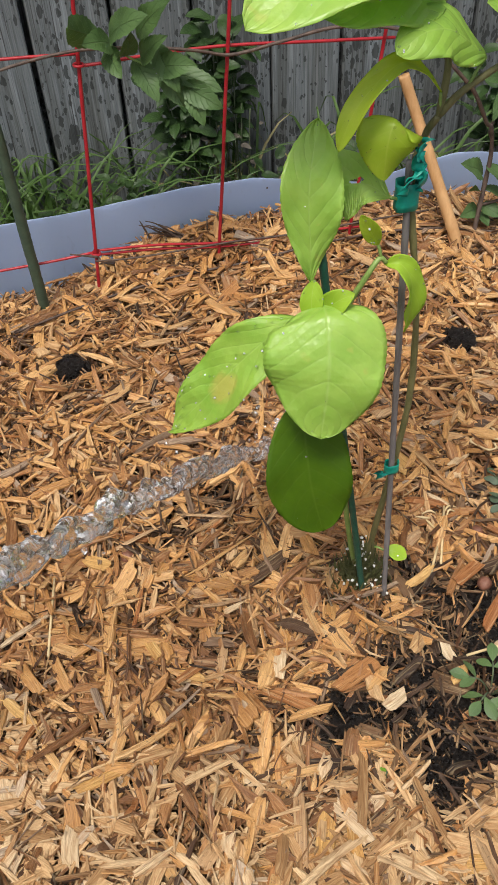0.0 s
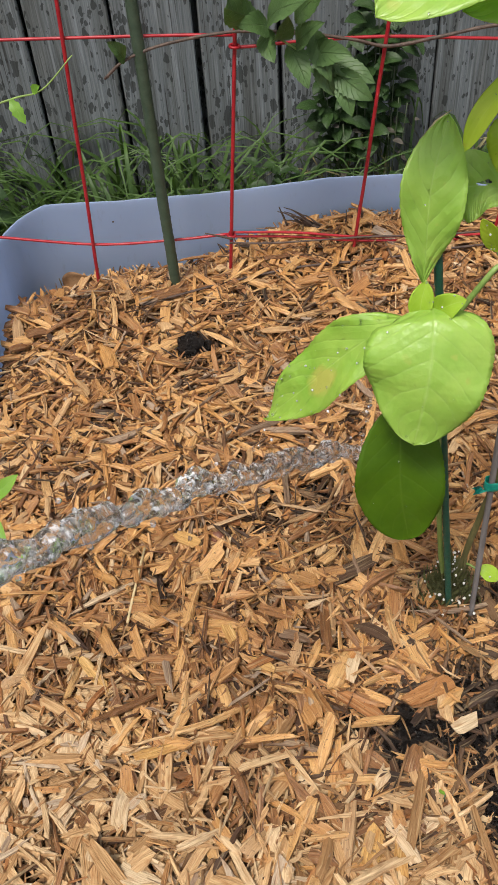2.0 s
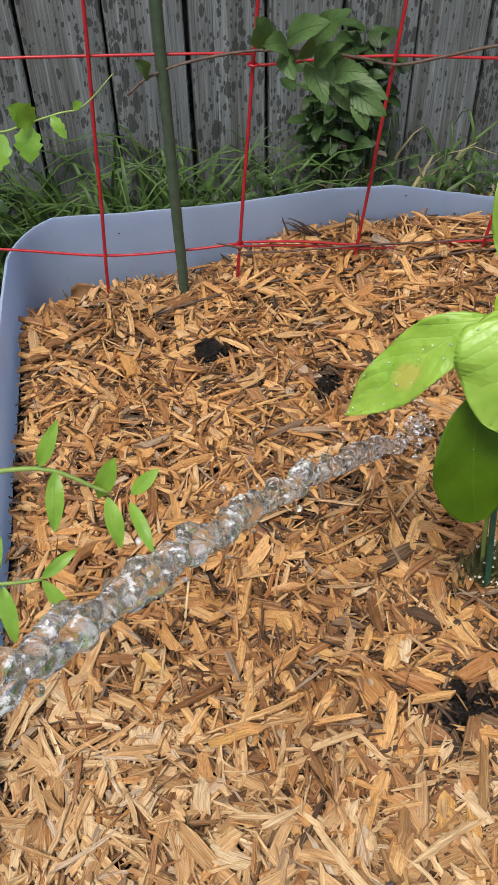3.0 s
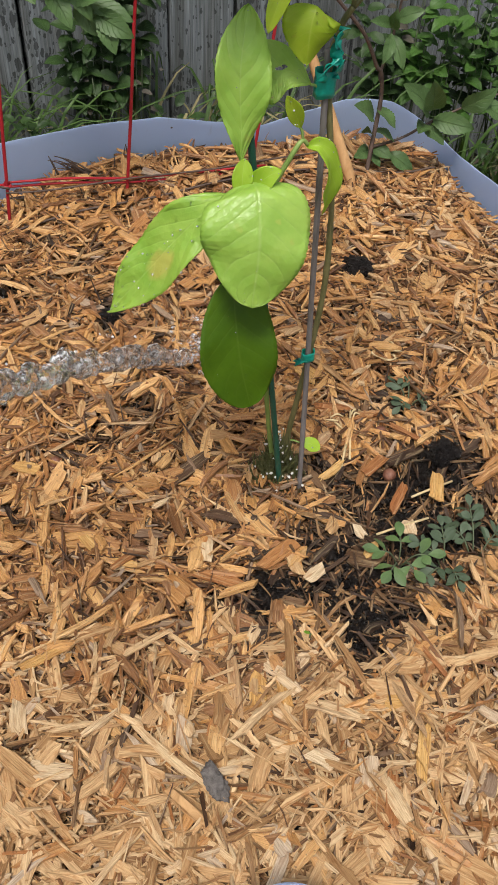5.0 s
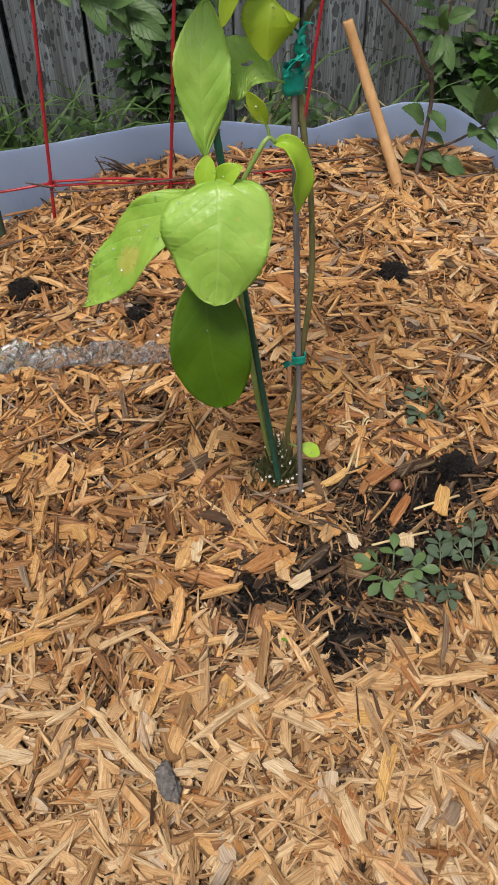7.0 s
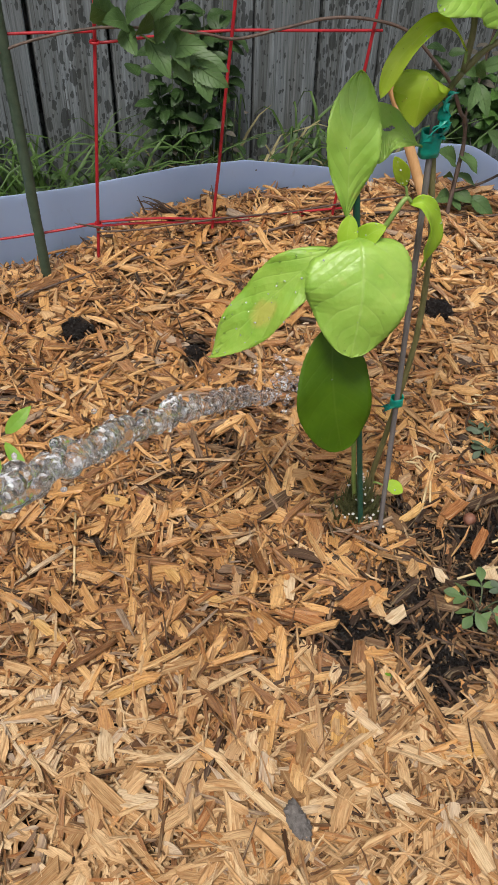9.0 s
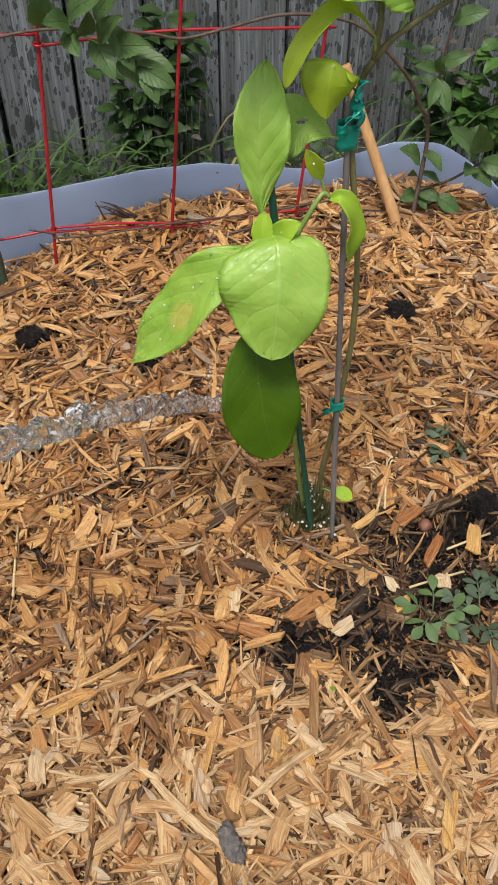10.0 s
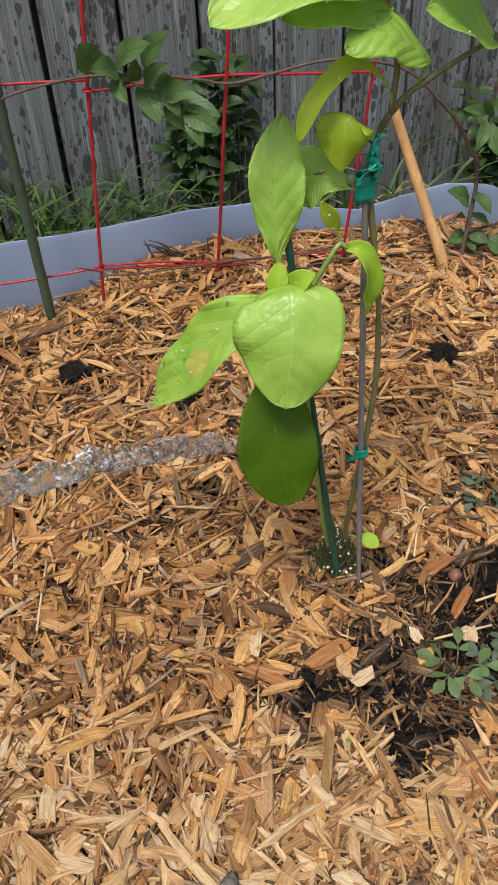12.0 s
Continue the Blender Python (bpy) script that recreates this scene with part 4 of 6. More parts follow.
part("shoot", rod(smooth_line([(0.204, 0.517, 0.862), (0.2104, 0.519, 0.885), (0.2289, 0.5181, 0.9212), (0.238, 0.521, 0.9305), (0.2435, 0.521, 0.926)], 6), lambda t: 0.0028 - 0.0010 * t, 8), GREEN_SHOOT, citrus)


def citrus_leaf(line, facing, width, stalk=None, material=CITRUS_YOUNG, label="", holes=(), **shape):
    bm = bmesh.new()
    leaf_sheet(bm, line, facing, width, **shape)
    if holes:
        uvs = bm.loops.layers.uv.verify()
        gone = []
        for f in bm.faces:
            u = sum(lp[uvs].uv.x for lp in f.loops) / len(f.loops)
            v = sum(lp[uvs].uv.y for lp in f.loops) / len(f.loops)
            if any(((u - hu) / ru) ** 2 + ((v - hv) / rv) ** 2 < 1 for hu, hv, ru, rv in holes):
                gone.append(f)
        bmesh.ops.delete(bm, geom=gone, context="FACES")
    ob = part("leaf", bm, material, citrus, label)
    thicken(ob, 0.0005)
    if stalk is not None:
        base = Vector(line[0])
        mid = (base + Vector(stalk)) / 2 + Vector((0, 0, 0.002))
        part("leaf_stalk", rod(smooth_line([stalk, tuple(mid), tuple(base)], 5), 0.0013, 6), GREEN_SHOOT, ob)
    return ob


# the broad leaf in front, the slender one beside it, the dark one below and the upright one
citrus_leaf([(0.1895, 0.508, 0.9080), (0.1870, 0.487, 0.9070), (0.1815, 0.463, 0.8720), (0.1735, 0.4530, 0.8190)], (-0.14, -0.62, 0.77), 0.095, HUB, label="broad glossy light-green leaf with bulging veins", peak=0.40, full=0.50, cup=-0.20, ripple=0.020, teeth=22, bite=0.025, skew=0.04, rows=66, cols=20)
citrus_leaf([(0.1700, 0.508, 0.8985), (0.1500, 0.509, 0.8860), (0.1210, 0.514, 0.8560), (0.0910, 0.521, 0.8170), (0.0620, 0.530, 0.7790)], (-0.42, -0.52, 0.74), 0.054, HUB, CITRUS_BLOTCHED, label="slender light-green leaf with a yellowish blotch", peak=0.46, full=0.72, cup=0.10, ripple=0.028, teeth=20, bite=0.03, seed=2.0, rows=60, cols=16)
citrus_leaf([(0.1720, 0.4990, 0.8200), (0.1700, 0.4830, 0.7800), (0.1720, 0.4680, 0.7350), (0.1800, 0.4580, 0.6860)], (-0.02, -0.97, 0.12), 0.076, (0.199, 0.514, 0.840), CITRUS_SHADED, "hanging leaf seen from below, shade of the leaf above in its dark green", peak=0.52, full=0.52, cup=0.08, ripple=0.012, teeth=22, bite=0.02, rows=66, cols=16)
citrus_leaf([(0.1840, 0.5220, 0.9180), (0.1850, 0.5270, 0.9420), (0.1865, 0.5380, 0.9900), (0.1980, 0.5560, 1.0330)], (-0.22, -0.88, 0.36), 0.046, HUB, label="upright light-green leaf with a wavy edge", peak=0.58, full=0.72, cup=0.22, ripple=0.030, teeth=18, bite=0.04, twist=0.4, skew=0.08, rows=54, cols=16)
# the torn leaf behind them and the small ones on the side shoot
citrus_leaf([(0.2500, 0.5400, 0.9690), (0.2330, 0.5500, 0.9780), (0.2130, 0.5580, 0.9740), (0.1950, 0.5640, 0.9580)], (0.02, -0.74, 0.67), 0.052, (0.2620, 0.5460, 0.958), label="pale green leaf with torn holes", holes=((0.53, 0.42, 0.030, 0.060), (0.58, 0.37, 0.030, 0.035), (0.30, 0.66, 0.020, 0.022)), peak=0.60, full=0.70, cup=-0.10, ripple=0.024, rows=110, cols=60)
citrus_leaf([(0.2362, 0.5225, 0.9420), (0.2276, 0.519, 0.9600), (0.2195, 0.518, 0.9745)], (-0.3, -0.8, 0.4), 0.014, (0.2390, 0.521, 0.9300), CITRUS_YELLOW, peak=0.5, cup=0.25)
citrus_leaf([(0.2425, 0.5210, 0.9240), (0.2530, 0.515, 0.9260), (0.2615, 0.511, 0.9110), (0.2640, 0.512, 0.8820), (0.2620, 0.515, 0.8560)], (0.35, -0.62, 0.62), 0.024, None, CITRUS_BUD, label="small drooping leaf curled over the grey stake", peak=0.5, full=0.7, cup=0.40, ripple=0.022)
citrus_leaf([(0.1880, 0.5080, 0.897), (0.198, 0.499, 0.915), (0.2100, 0.4950, 0.9230)], (-0.2, -0.7, 0.7), 0.021, HUB, CITRUS_BUD, cup=0.2, ripple=0.02)
citrus_leaf([(0.1850, 0.5160, 0.925), (0.1810, 0.5090, 0.912), (0.1800, 0.5040, 0.893)], (-0.2, -0.8, 0.5), 0.018, HUB, CITRUS_BUD, cup=0.2, ripple=0.02)
# leaves at the top of the stem
citrus_leaf([(0.2800, 0.5410, 1.0460), (0.2659, 0.538, 1.0640), (0.2480, 0.535, 1.0740), (0.2290, 0.531, 1.0640), (0.2130, 0.527, 1.0480), (0.2030, 0.525, 1.0230)], (-0.40, -0.38, 0.83), 0.0185, (0.2815, 0.541, 1.031), material=CITRUS_YELLOW, label="narrow leaf arching over and hanging", peak=0.62, full=0.70, cup=0.30, ripple=0.012, twist=0.3)
citrus_leaf([(0.2530, 0.5440, 1.0260), (0.2450, 0.5330, 1.0350), (0.2390, 0.5270, 1.0200), (0.2390, 0.5290, 0.9920)], (-0.10, -0.50, 0.86), 0.045, (0.2620, 0.5415, 1.004), material=CITRUS_YELLOW, label="yellow-green leaf folded over and hanging", peak=0.44, full=0.74, cup=-0.42, ripple=0.026, teeth=14, bite=0.03, rows=42, cols=16)
citrus_leaf([(0.2790, 0.5560, 1.1180), (0.2330, 0.540, 1.1380), (0.1830, 0.522, 1.1390), (0.1370, 0.5036, 1.1230)], (0.0, -0.42, 0.90), 0.072, (0.280, 0.557, 1.116), label="large pale green leaf spreading from the top", peak=0.48, full=0.62, cup=0.16, ripple=0.012, teeth=14, bite=0.02)
citrus_leaf([(0.2810, 0.5520, 1.1020), (0.2279, 0.532, 1.1170), (0.1880, 0.514, 1.1180)], (0.05, -0.55, 0.83), 0.044, (0.280, 0.556, 1.100), peak=0.48, cup=0.12, ripple=0.015)
citrus_leaf([(0.3100, 0.5410, 1.0660), (0.2789, 0.53, 1.0920), (0.2551, 0.52, 1.0985), (0.2330, 0.510, 1.0920)], (0.05, -0.60, 0.80), 0.040, (0.2990, 0.5393, 1.048), peak=0.50, full=0.6, cup=-0.16, ripple=0.015)
citrus_leaf([(0.3605, 0.5393, 1.0747), (0.3270, 0.529, 1.0960), (0.2936, 0.5195, 1.1117)], (-0.2, -0.5, 0.85), 0.046, (0.350, 0.5405, 1.073), peak=0.5, cup=0.35, ripple=0.02)
citrus_leaf([(0.285, 0.560, 1.135), (0.340, 0.533, 1.145), (0.390, 0.505, 1.130)], (0.0, -0.35, 0.93), 0.070, (0.2805, 0.560, 1.135), peak=0.45, cup=0.15, ripple=0.012)
# the small bright bud leaf low on the stem
citrus_leaf([(0.2760, 0.5300, 0.520), (0.288, 0.525, 0.519), (0.2990, 0.5180, 0.512)], (0.1, -0.55, 0.83), 0.018, (0.265, 0.541, 0.516), CITRUS_BUD, cup=0.15, peak=0.55)
# swollen base of the stem, and the mossy crown with white grains at the foot
part("stem_base", rod(smooth_line([(0.262, 0.550, 0.432), (0.2625, 0.546, 0.462), (0.2640, 0.543, 0.492), (0.2650, 0.540, 0.530)], 6), lambda t: 0.0105 - 0.0068 * t ** 0.7, 10, 0.5), CITRUS_STEM, citrus, "thick brown base of the stem")
bm = bmesh.new()
for k in range(520):
    r = random.Random(k)
    a_, d_ = r.uniform(0, 6.283), abs(r.gauss(0, 0.019))
    x, y = 0.254 + d_ * math.cos(a_), 0.546 + d_ * math.sin(a_) * 0.8
    z = 0.446 + 0.040 * math.exp(-(d_ / 0.016) ** 2) * r.uniform(0.2, 1.0)
    h = r.uniform(0.018, 0.062) * math.exp(-d_ / 0.04)
    tip = (x + r.gauss(0, 0.008), y + r.gauss(0, 0.008), z + h)
    blade(bm, (x, y, z - 0.012), tip, (r.gauss(0, 1), -1, 0.3), 0.0034, rows=3, cols=1, cup=0.0)
part("crown_tuft", bm, MOSS, citrus, "mossy fibrous tuft round the stem's foot")


def template(sub):
    bm_ = bmesh.new()
    bmesh.ops.create_icosphere(bm_, subdivisions=sub, radius=1.0)
    v_ = np.array([v.co for v in bm_.verts])
    f_ = np.array([[v.index for v in f.verts] for f in bm_.faces])
    bm_.free()
    return v_, f_


BALLS = {1: template(1), 2: template(2)}


def grains(name, places, radii, material, parent=None, rough=0.3, sub=1, seed=1, squash=(0.7, 1.1), label=""):
    """Many small uneven grains in one mesh."""
    r = np.random.default_rng(seed)
    v_, f_ = BALLS[sub]
    places, radii = np.array(places), np.array(radii)
    n_ = len(places)
    shape = 1 + rough * r.uniform(-1, 1, (n_, len(v_), 1))
    stretch = np.stack([r.uniform(0.8, 1.2, n_), r.uniform(0.8, 1.2, n_), r.uniform(*squash, n_)], -1)[:, None, :]
    v = v_[None] * shape * stretch * radii[:, None, None] + places[:, None, :]
    me = bpy.data.meshes.new(name)
    me.from_pydata(v.reshape(-1, 3).tolist(), [], (f_[None] + len(v_) * np.arange(n_)[:, None, None]).reshape(-1, 3).tolist())
    me.polygons.foreach_set("use_smooth", np.ones(len(me.polygons), dtype=bool))
    me.materials.append(material)
    ob = new(name, me)
    if parent is not None:
        ob.parent, ob.matrix_parent_inverse = parent, parent.matrix_world.inverted()
    return tagged(ob, label, kind="stuff")


rn = random.Random(3)
spots_, sizes_ = [], []
for k in range(64):
    a_, d_ = rn.uniform(0, 6.283), abs(rn.gauss(0.012, 0.012))
    x, y = 0.254 + d_ * math.cos(a_), 0.540 + d_ * math.sin(a_)
    spots_.append((x, y, 0.456 + 0.085 * math.exp(-(d_ / 0.022) ** 2) * rn.uniform(0.1, 1.1)))
    sizes_.append(rn.uniform(0.0009, 0.0022))
grains("perlite", spots_, sizes_, PERLITE, citrus, label="white perlite grains at the foot")


# beads of water lying on the blades
rn = random.Random(12)
spots_, sizes_ = [], []
for ob in list(citrus.children):
    if not ob.name.startswith("leaf") or ob.name.startswith("leaf_stalk"):
        continue
    vs = ob.data.vertices
    blotched = "blotch" in ob.get("label", "")
    for k in range(80 if blotched else 14):
        v = vs[rn.randrange(len(vs))]
        nn = v.normal if v.normal.dot(Vector((0, -0.6, 0.7))) > 0 else -v.normal
        spots_.append(tuple(v.co + nn * 0.0004 + Vector((rn.gauss(0, 0.001), rn.gauss(0, 0.0004), rn.gauss(0, 0.001)))))
        sizes_.append(rn.choice((0.0005, 0.0007, 0.0010, 0.0014) if blotched else (0.0004, 0.0006, 0.0009)))
grains("dew", spots_, sizes_, WATER, citrus, 0.05, 2, 4, (0.8, 1.1), "clear beads of water on the blades")


# ---- teal ties ----
def tie(name, centre, r, height, label, tails=()):
    ob = thing(name, centre, label, "plant tie")
    c = Vector(centre)
    bm = bmesh.new()
    n_ = 28
    rings_ = []
    for i in range(5):
        z = height * (i / 4 - 0.5)
        rings_.append([bm.verts.new(c + Vector(((r + 0.0007 * noise.noise(Vector((j * 0.5, i * 0.7, r * 900)))) * math.cos(2 * math.pi * j / n_) * 1.25, r * math.sin(2 * math.pi * j / n_), z + 0.0008 * math.sin(2 * math.pi * j / n_ * 3)))) for j in range(n_)])
    for p, q in zip(rings_, rings_[1:]):
        for j in range(n_):
            bm.faces.new((p[j], p[(j + 1) % n_], q[(j + 1) % n_], q[j]))
    band = part("band", bm, TAPE, ob)
    thicken(band, 0.0006)
    for k, (pts, w) in enumerate(tails):
        bm = bmesh.new()
        line = smooth_line(pts, 8)
        prev = None
        for i, p in enumerate(line):
            s_ = Vector((math.cos(i * 0.35 + k), -0.5, 0.4 * math.sin(i * 0.5))).normalized() * w / 2
            pair = (bm.verts.new(p - s_), bm.verts.new(p + s_))
            if prev:
                bm.faces.new((prev[0], prev[1], pair[1], pair[0]))
            prev = pair
        thicken(part("tail", bm, TAPE, ob), 0.0006)
    return ob


tie("plant_tie", (0.2650, 0.5450, 0.9665), 0.0074, 0.023, "teal garden tape knotted round stem and grey stake, ends loose",
    (([(0.2570, 0.536, 0.972), (0.2600, 0.533, 0.984), (0.2680, 0.534, 0.992), (0.2700, 0.536, 1.003), (0.2640, 0.537, 1.010)], 0.008),
     ([(0.2690, 0.536, 0.974), (0.2720, 0.534, 0.986), (0.2660, 0.534, 0.996), (0.2690, 0.536, 1.008), (0.2750, 0.539, 1.014)], 0.009),
     ([(0.2600, 0.535, 0.985), (0.2660, 0.533, 0.990), (0.2730, 0.536, 0.988)], 0.008)))
tie("plant_tie", (0.2730, 0.5300, 0.665), 0.0058, 0.012, "narrow teal garden tape binding the stem to the grey stake",
    (([(0.264, 0.524, 0.664), (0.2575, 0.521, 0.666), (0.256, 0.521, 0.670)], 0.011),))

# ---- bramble growing by the bamboo ----
bramble = thing("bramble_plant", (0.632, 1.106, 0.44), "bramble plant with brown arching cane and toothed green leaves", "plant")
part("cane", rod(smooth_line([(0.6300, 1.103, 0.41), (0.6340, 1.108, 0.4464), (0.6530, 1.135, 0.523), (0.6644, 1.15, 0.5885), (0.6573, 1.15, 0.6351), (0.6478, 1.15, 0.6454), (0.6209, 1.15, 0.6963), (0.5838, 1.15, 0.7391), (0.534, 1.157, 0.787), (0.470, 1.155, 0.812), (0.400, 1.153, 0.8215), (0.330, 1.155, 0.8120), (0.262, 1.158, 0.8030), (0.215, 1.158, 0.8150), (0.150, 1.156, 0.8290), (0.060, 1.157, 0.8380), (-0.030, 1.157, 0.8290), (-0.085, 1.157, 0.812), (-0.115, 1.156, 0.790)], 6), lambda t: 0.0044 - 0.0042 * t if t < 0.4 else 0.00272 - 0.0012 * (t - 0.4), 8, 0.15), CANE, bramble)
part("cane", rod(smooth_line([(0.660, 1.151, 0.62), (0.6616, 1.16, 0.6297), (0.6739, 1.16, 0.6918), (0.6824, 1.16, 0.7754), (0.70, 1.17, 0.87)], 6), lambda t: 0.0032 - 0.0016 * t, 8, 0.15), CANE, bramble)
part("branch", rod(smooth_line([(0.655, 1.148, 0.50), (0.6744, 1.14, 0.5079), (0.7089, 1.13, 0.5219), (0.7507, 1.12, 0.5491), (0.804, 1.11, 0.5744), (0.8718, 1.10, 0.5977), (0.96, 1.09, 0.625)], 6), lambda t: 0.0026 - 0.0010 * t, 8, 0.1), CANE, bramble)
BRAMBLE = [((0.6554, 1.150, 0.5552), (0.6055, 1.130, 0.5961), 0.040), ((0.6595, 1.150, 0.5720), (0.6850, 1.120, 0.5450), 0.036), ((0.6589, 1.150, 0.5324), (0.6900, 1.125, 0.5174), 0.034),
           ((0.6571, 1.150, 0.4958), (0.6150, 1.125, 0.5000), 0.030), ((0.690, 1.138, 0.4900), (0.7291, 1.110, 0.4600), 0.036), ((0.6529, 1.150, 0.5292), (0.6302, 1.120, 0.5601), 0.026),
           ((0.655, 1.150, 0.485), (0.664, 1.115, 0.480), 0.026), ((0.662, 1.150, 0.50), (0.688, 1.120, 0.490), 0.030),
           ((0.6646, 1.150, 0.6975), (0.6400, 1.120, 0.6640), 0.026), ((0.6718, 1.155, 0.6919), (0.6800, 1.120, 0.6500), 0.028), ((0.6640, 1.155, 0.7091), (0.6150, 1.135, 0.7280), 0.024),
           ((0.672, 1.158, 0.7000), (0.6639, 1.140, 0.7400), 0.026), ((0.676, 1.158, 0.715), (0.710, 1.135, 0.735), 0.030), ((0.682, 1.158, 0.78), (0.725, 1.13, 0.80), 0.036), ((0.690, 1.16, 0.80), (0.66, 1.14, 0.835), 0.034),
           ((0.7460, 1.120, 0.5640), (0.6700, 1.100, 0.6380), 0.050), ((0.7480, 1.120, 0.5700), (0.7150, 1.080, 0.6500), 0.048), ((0.7540, 1.119, 0.5540), (0.8150, 1.080, 0.5480), 0.044),
           ((0.7380, 1.122, 0.5400), (0.7680, 1.090, 0.5200), 0.032), ((0.7420, 1.122, 0.5460), (0.7080, 1.085, 0.5540), 0.034), ((0.80, 1.11, 0.573), (0.845, 1.085, 0.615), 0.046), ((0.83, 1.106, 0.584), (0.865, 1.07, 0.555), 0.044),
           ((0.88, 1.10, 0.60), (0.92, 1.07, 0.645), 0.052), ((0.90, 1.10, 0.605), (0.955, 1.06, 0.590), 0.050), ((0.93, 1.095, 0.615), (0.935, 1.07, 0.68), 0.048),
           ((0.0950, 1.150, 0.8500), (0.0500, 1.080, 0.9000), 0.046), ((0.1037, 1.150, 0.8500), (0.1480, 1.080, 0.9000), 0.048), ((0.1400, 1.150, 0.8450), (0.1780, 1.095, 0.9080), 0.044),
           ((0.1137, 1.140, 0.8300), (0.1250, 1.095, 0.8800), 0.034), ((0.1370, 1.130, 0.8245), (0.1690, 1.090, 0.8700), 0.034), ((0.1600, 1.145, 0.8380), (0.1790, 1.100, 0.7900), 0.036),
           ((0.1720, 1.140, 0.8000), (0.2360, 1.100, 0.7830), 0.036), ((0.1050, 1.155, 0.8400), (0.0650, 1.110, 0.8650), 0.040), ((0.0999, 1.150, 0.8400), (0.1080, 1.110, 0.8150), 0.034),
           ((0.1700, 1.140, 0.8050), (0.1850, 1.110, 0.7650), 0.036), ((0.155, 1.135, 0.812), (0.205, 1.095, 0.825), 0.040), ((0.185, 1.120, 0.793), (0.232, 1.085, 0.768), 0.038), ((0.130, 1.140, 0.825), (0.150, 1.095, 0.785), 0.036), ((0.195, 1.118, 0.789), (0.205, 1.085, 0.748), 0.032), ((-0.085, 1.157, 0.812), (-0.10, 1.13, 0.85), 0.026)]
for k, (p, q, w) in enumerate(BRAMBLE):
    bm = bmesh.new()
    rr_ = random.Random(k)
    blade(bm, p, q, (rr_.gauss(0, 0.45), -0.70, 0.65), w * 0.88, arch=0.10, cup=0.22, peak=0.42, teeth=9, bite=0.16, rows=27, cols=6, ripple=0.02, seed=k)
    part("leaf", bm, BRAMBLE_LEAF, bramble)
part("leaf_stalk", rod(smooth_line([(0.100, 1.155, 0.838), (0.120, 1.135, 0.832), (0.150, 1.125, 0.815), (0.190, 1.118, 0.790)], 6), 0.0014, 6), GREEN_SHOOT, bramble)

# ---- runner lying along the back of the bed, and small dry sticks ----
run = [(x, y, float(mulch_z(x, y)) + dz) for x, y, dz in ((-0.11, 1.085, 0.010), (0.02, 1.125, 0.012), (0.14, 1.130, 0.014), (0.26, 1.135, 0.012), (0.38, 1.140, 0.013), (0.50, 1.155, 0.014), (0.60, 1.140, 0.012), (0.70, 1.110, 0.010), (0.76, 1.09, 0.03))]
tagged(part("dry_runner", rod(smooth_line(run, 8), lambda t: 0.0019, 6, 0.2), CANE), "thin brown runner lying along the back of the mulch", "twig")
run = [(0.03, TY - 0.003, 0.512), (0.10, 1.158, 0.508), (0.24, 1.160, 0.505), (0.36, 1.158, 0.500), (0.47, 1.16, 0.500), (0.58, 1.17, 0.492)]
tagged(part("dry_runner", rod(smooth_line(run, 8), lambda t: 0.0016, 6, 0.2), CANE), "thin brown runner woven along the low trellis wire", "twig")
for pts in ([(0.035, 1.15, 0.527), (0.02, 1.145, 0.536), (-0.005, 1.14, 0.548)], [(0.125, 1.235, 0.484), (0.118, 1.235, 0.505), (0.112, 1.232, 0.523)],
            [(0.218, 1.225, 0.470), (0.220, 1.227, 0.512)], [(0.25, 1.235, 0.47), (0.243, 1.24, 0.52)]):
    tagged(part("dry_twig", rod(smooth_line(pts, 4), lambda t: 0.0022 - 0.0014 * t, 6, 0.2), TWIG), "short dark dry twig sticking out of the mulch", "twig", "twigs at the back of the bed")
# the dark wisp of dry bark behind the trellis
wisp = thing("bark_wisp", (0.165, 1.222, 0.488), "dark frayed wisp of bark lying at the back of the mulch", "bark")
for k in range(9):
    r = random.Random(k + 40)
    s_ = Vector((0.150 + r.uniform(0, 0.03), 1.222 + r.uniform(-0.008, 0.008), 0.492))
    e_ = s_ + Vector((-0.045 + r.uniform(0, 0.02), r.uniform(-0.01, 0.01), 0.012 + r.uniform(0, 0.024)))
    part("fibre", rod(smooth_line([s_ + Vector((0.03, 0, -0.012)), s_, s_.lerp(e_, 0.6) + Vector((0, 0, 0.004)), e_], 4), lambda t: 0.0026 - 0.0020 * t, 5), TWIG, wisp)


# ---- clods, stones and nuts on the mulch ----
def lump(name, x, y, r, material, label, category, squash=0.6, seed=0, rough=0.5, sub=4, stretch=1.0, lift=0.3, group=""):
    bm = bmesh.new()
    bmesh.ops.create_icosphere(bm, subdivisions=sub, radius=r)
    for v in bm.verts:
        p = v.co / r
        f = 1 + rough * noise.noise(p * 1.2 + Vector((seed, 0, 0))) + rough * 0.5 * noise.noise(p * 3.7 + Vector((0, seed, 0))) + rough * 0.45 * noise.noise(p * 8 + Vector((0, seed, 4))) + rough * 0.3 * noise.noise(p * 19 + Vector((seed, 0, 4)))
        v.co = Vector((v.co.x * f * stretch, v.co.y * f, v.co.z * f * squash))
    c = Matrix.Translation((x, y, float(mulch_z(x, y)) + r * squash * lift)) @ Matrix.Rotation(seed * 1.7, 4, "Z")
    bmesh.ops.transform(bm, matrix=c, verts=bm.verts)
    return tagged(part(name, bm, material), label, category, group)


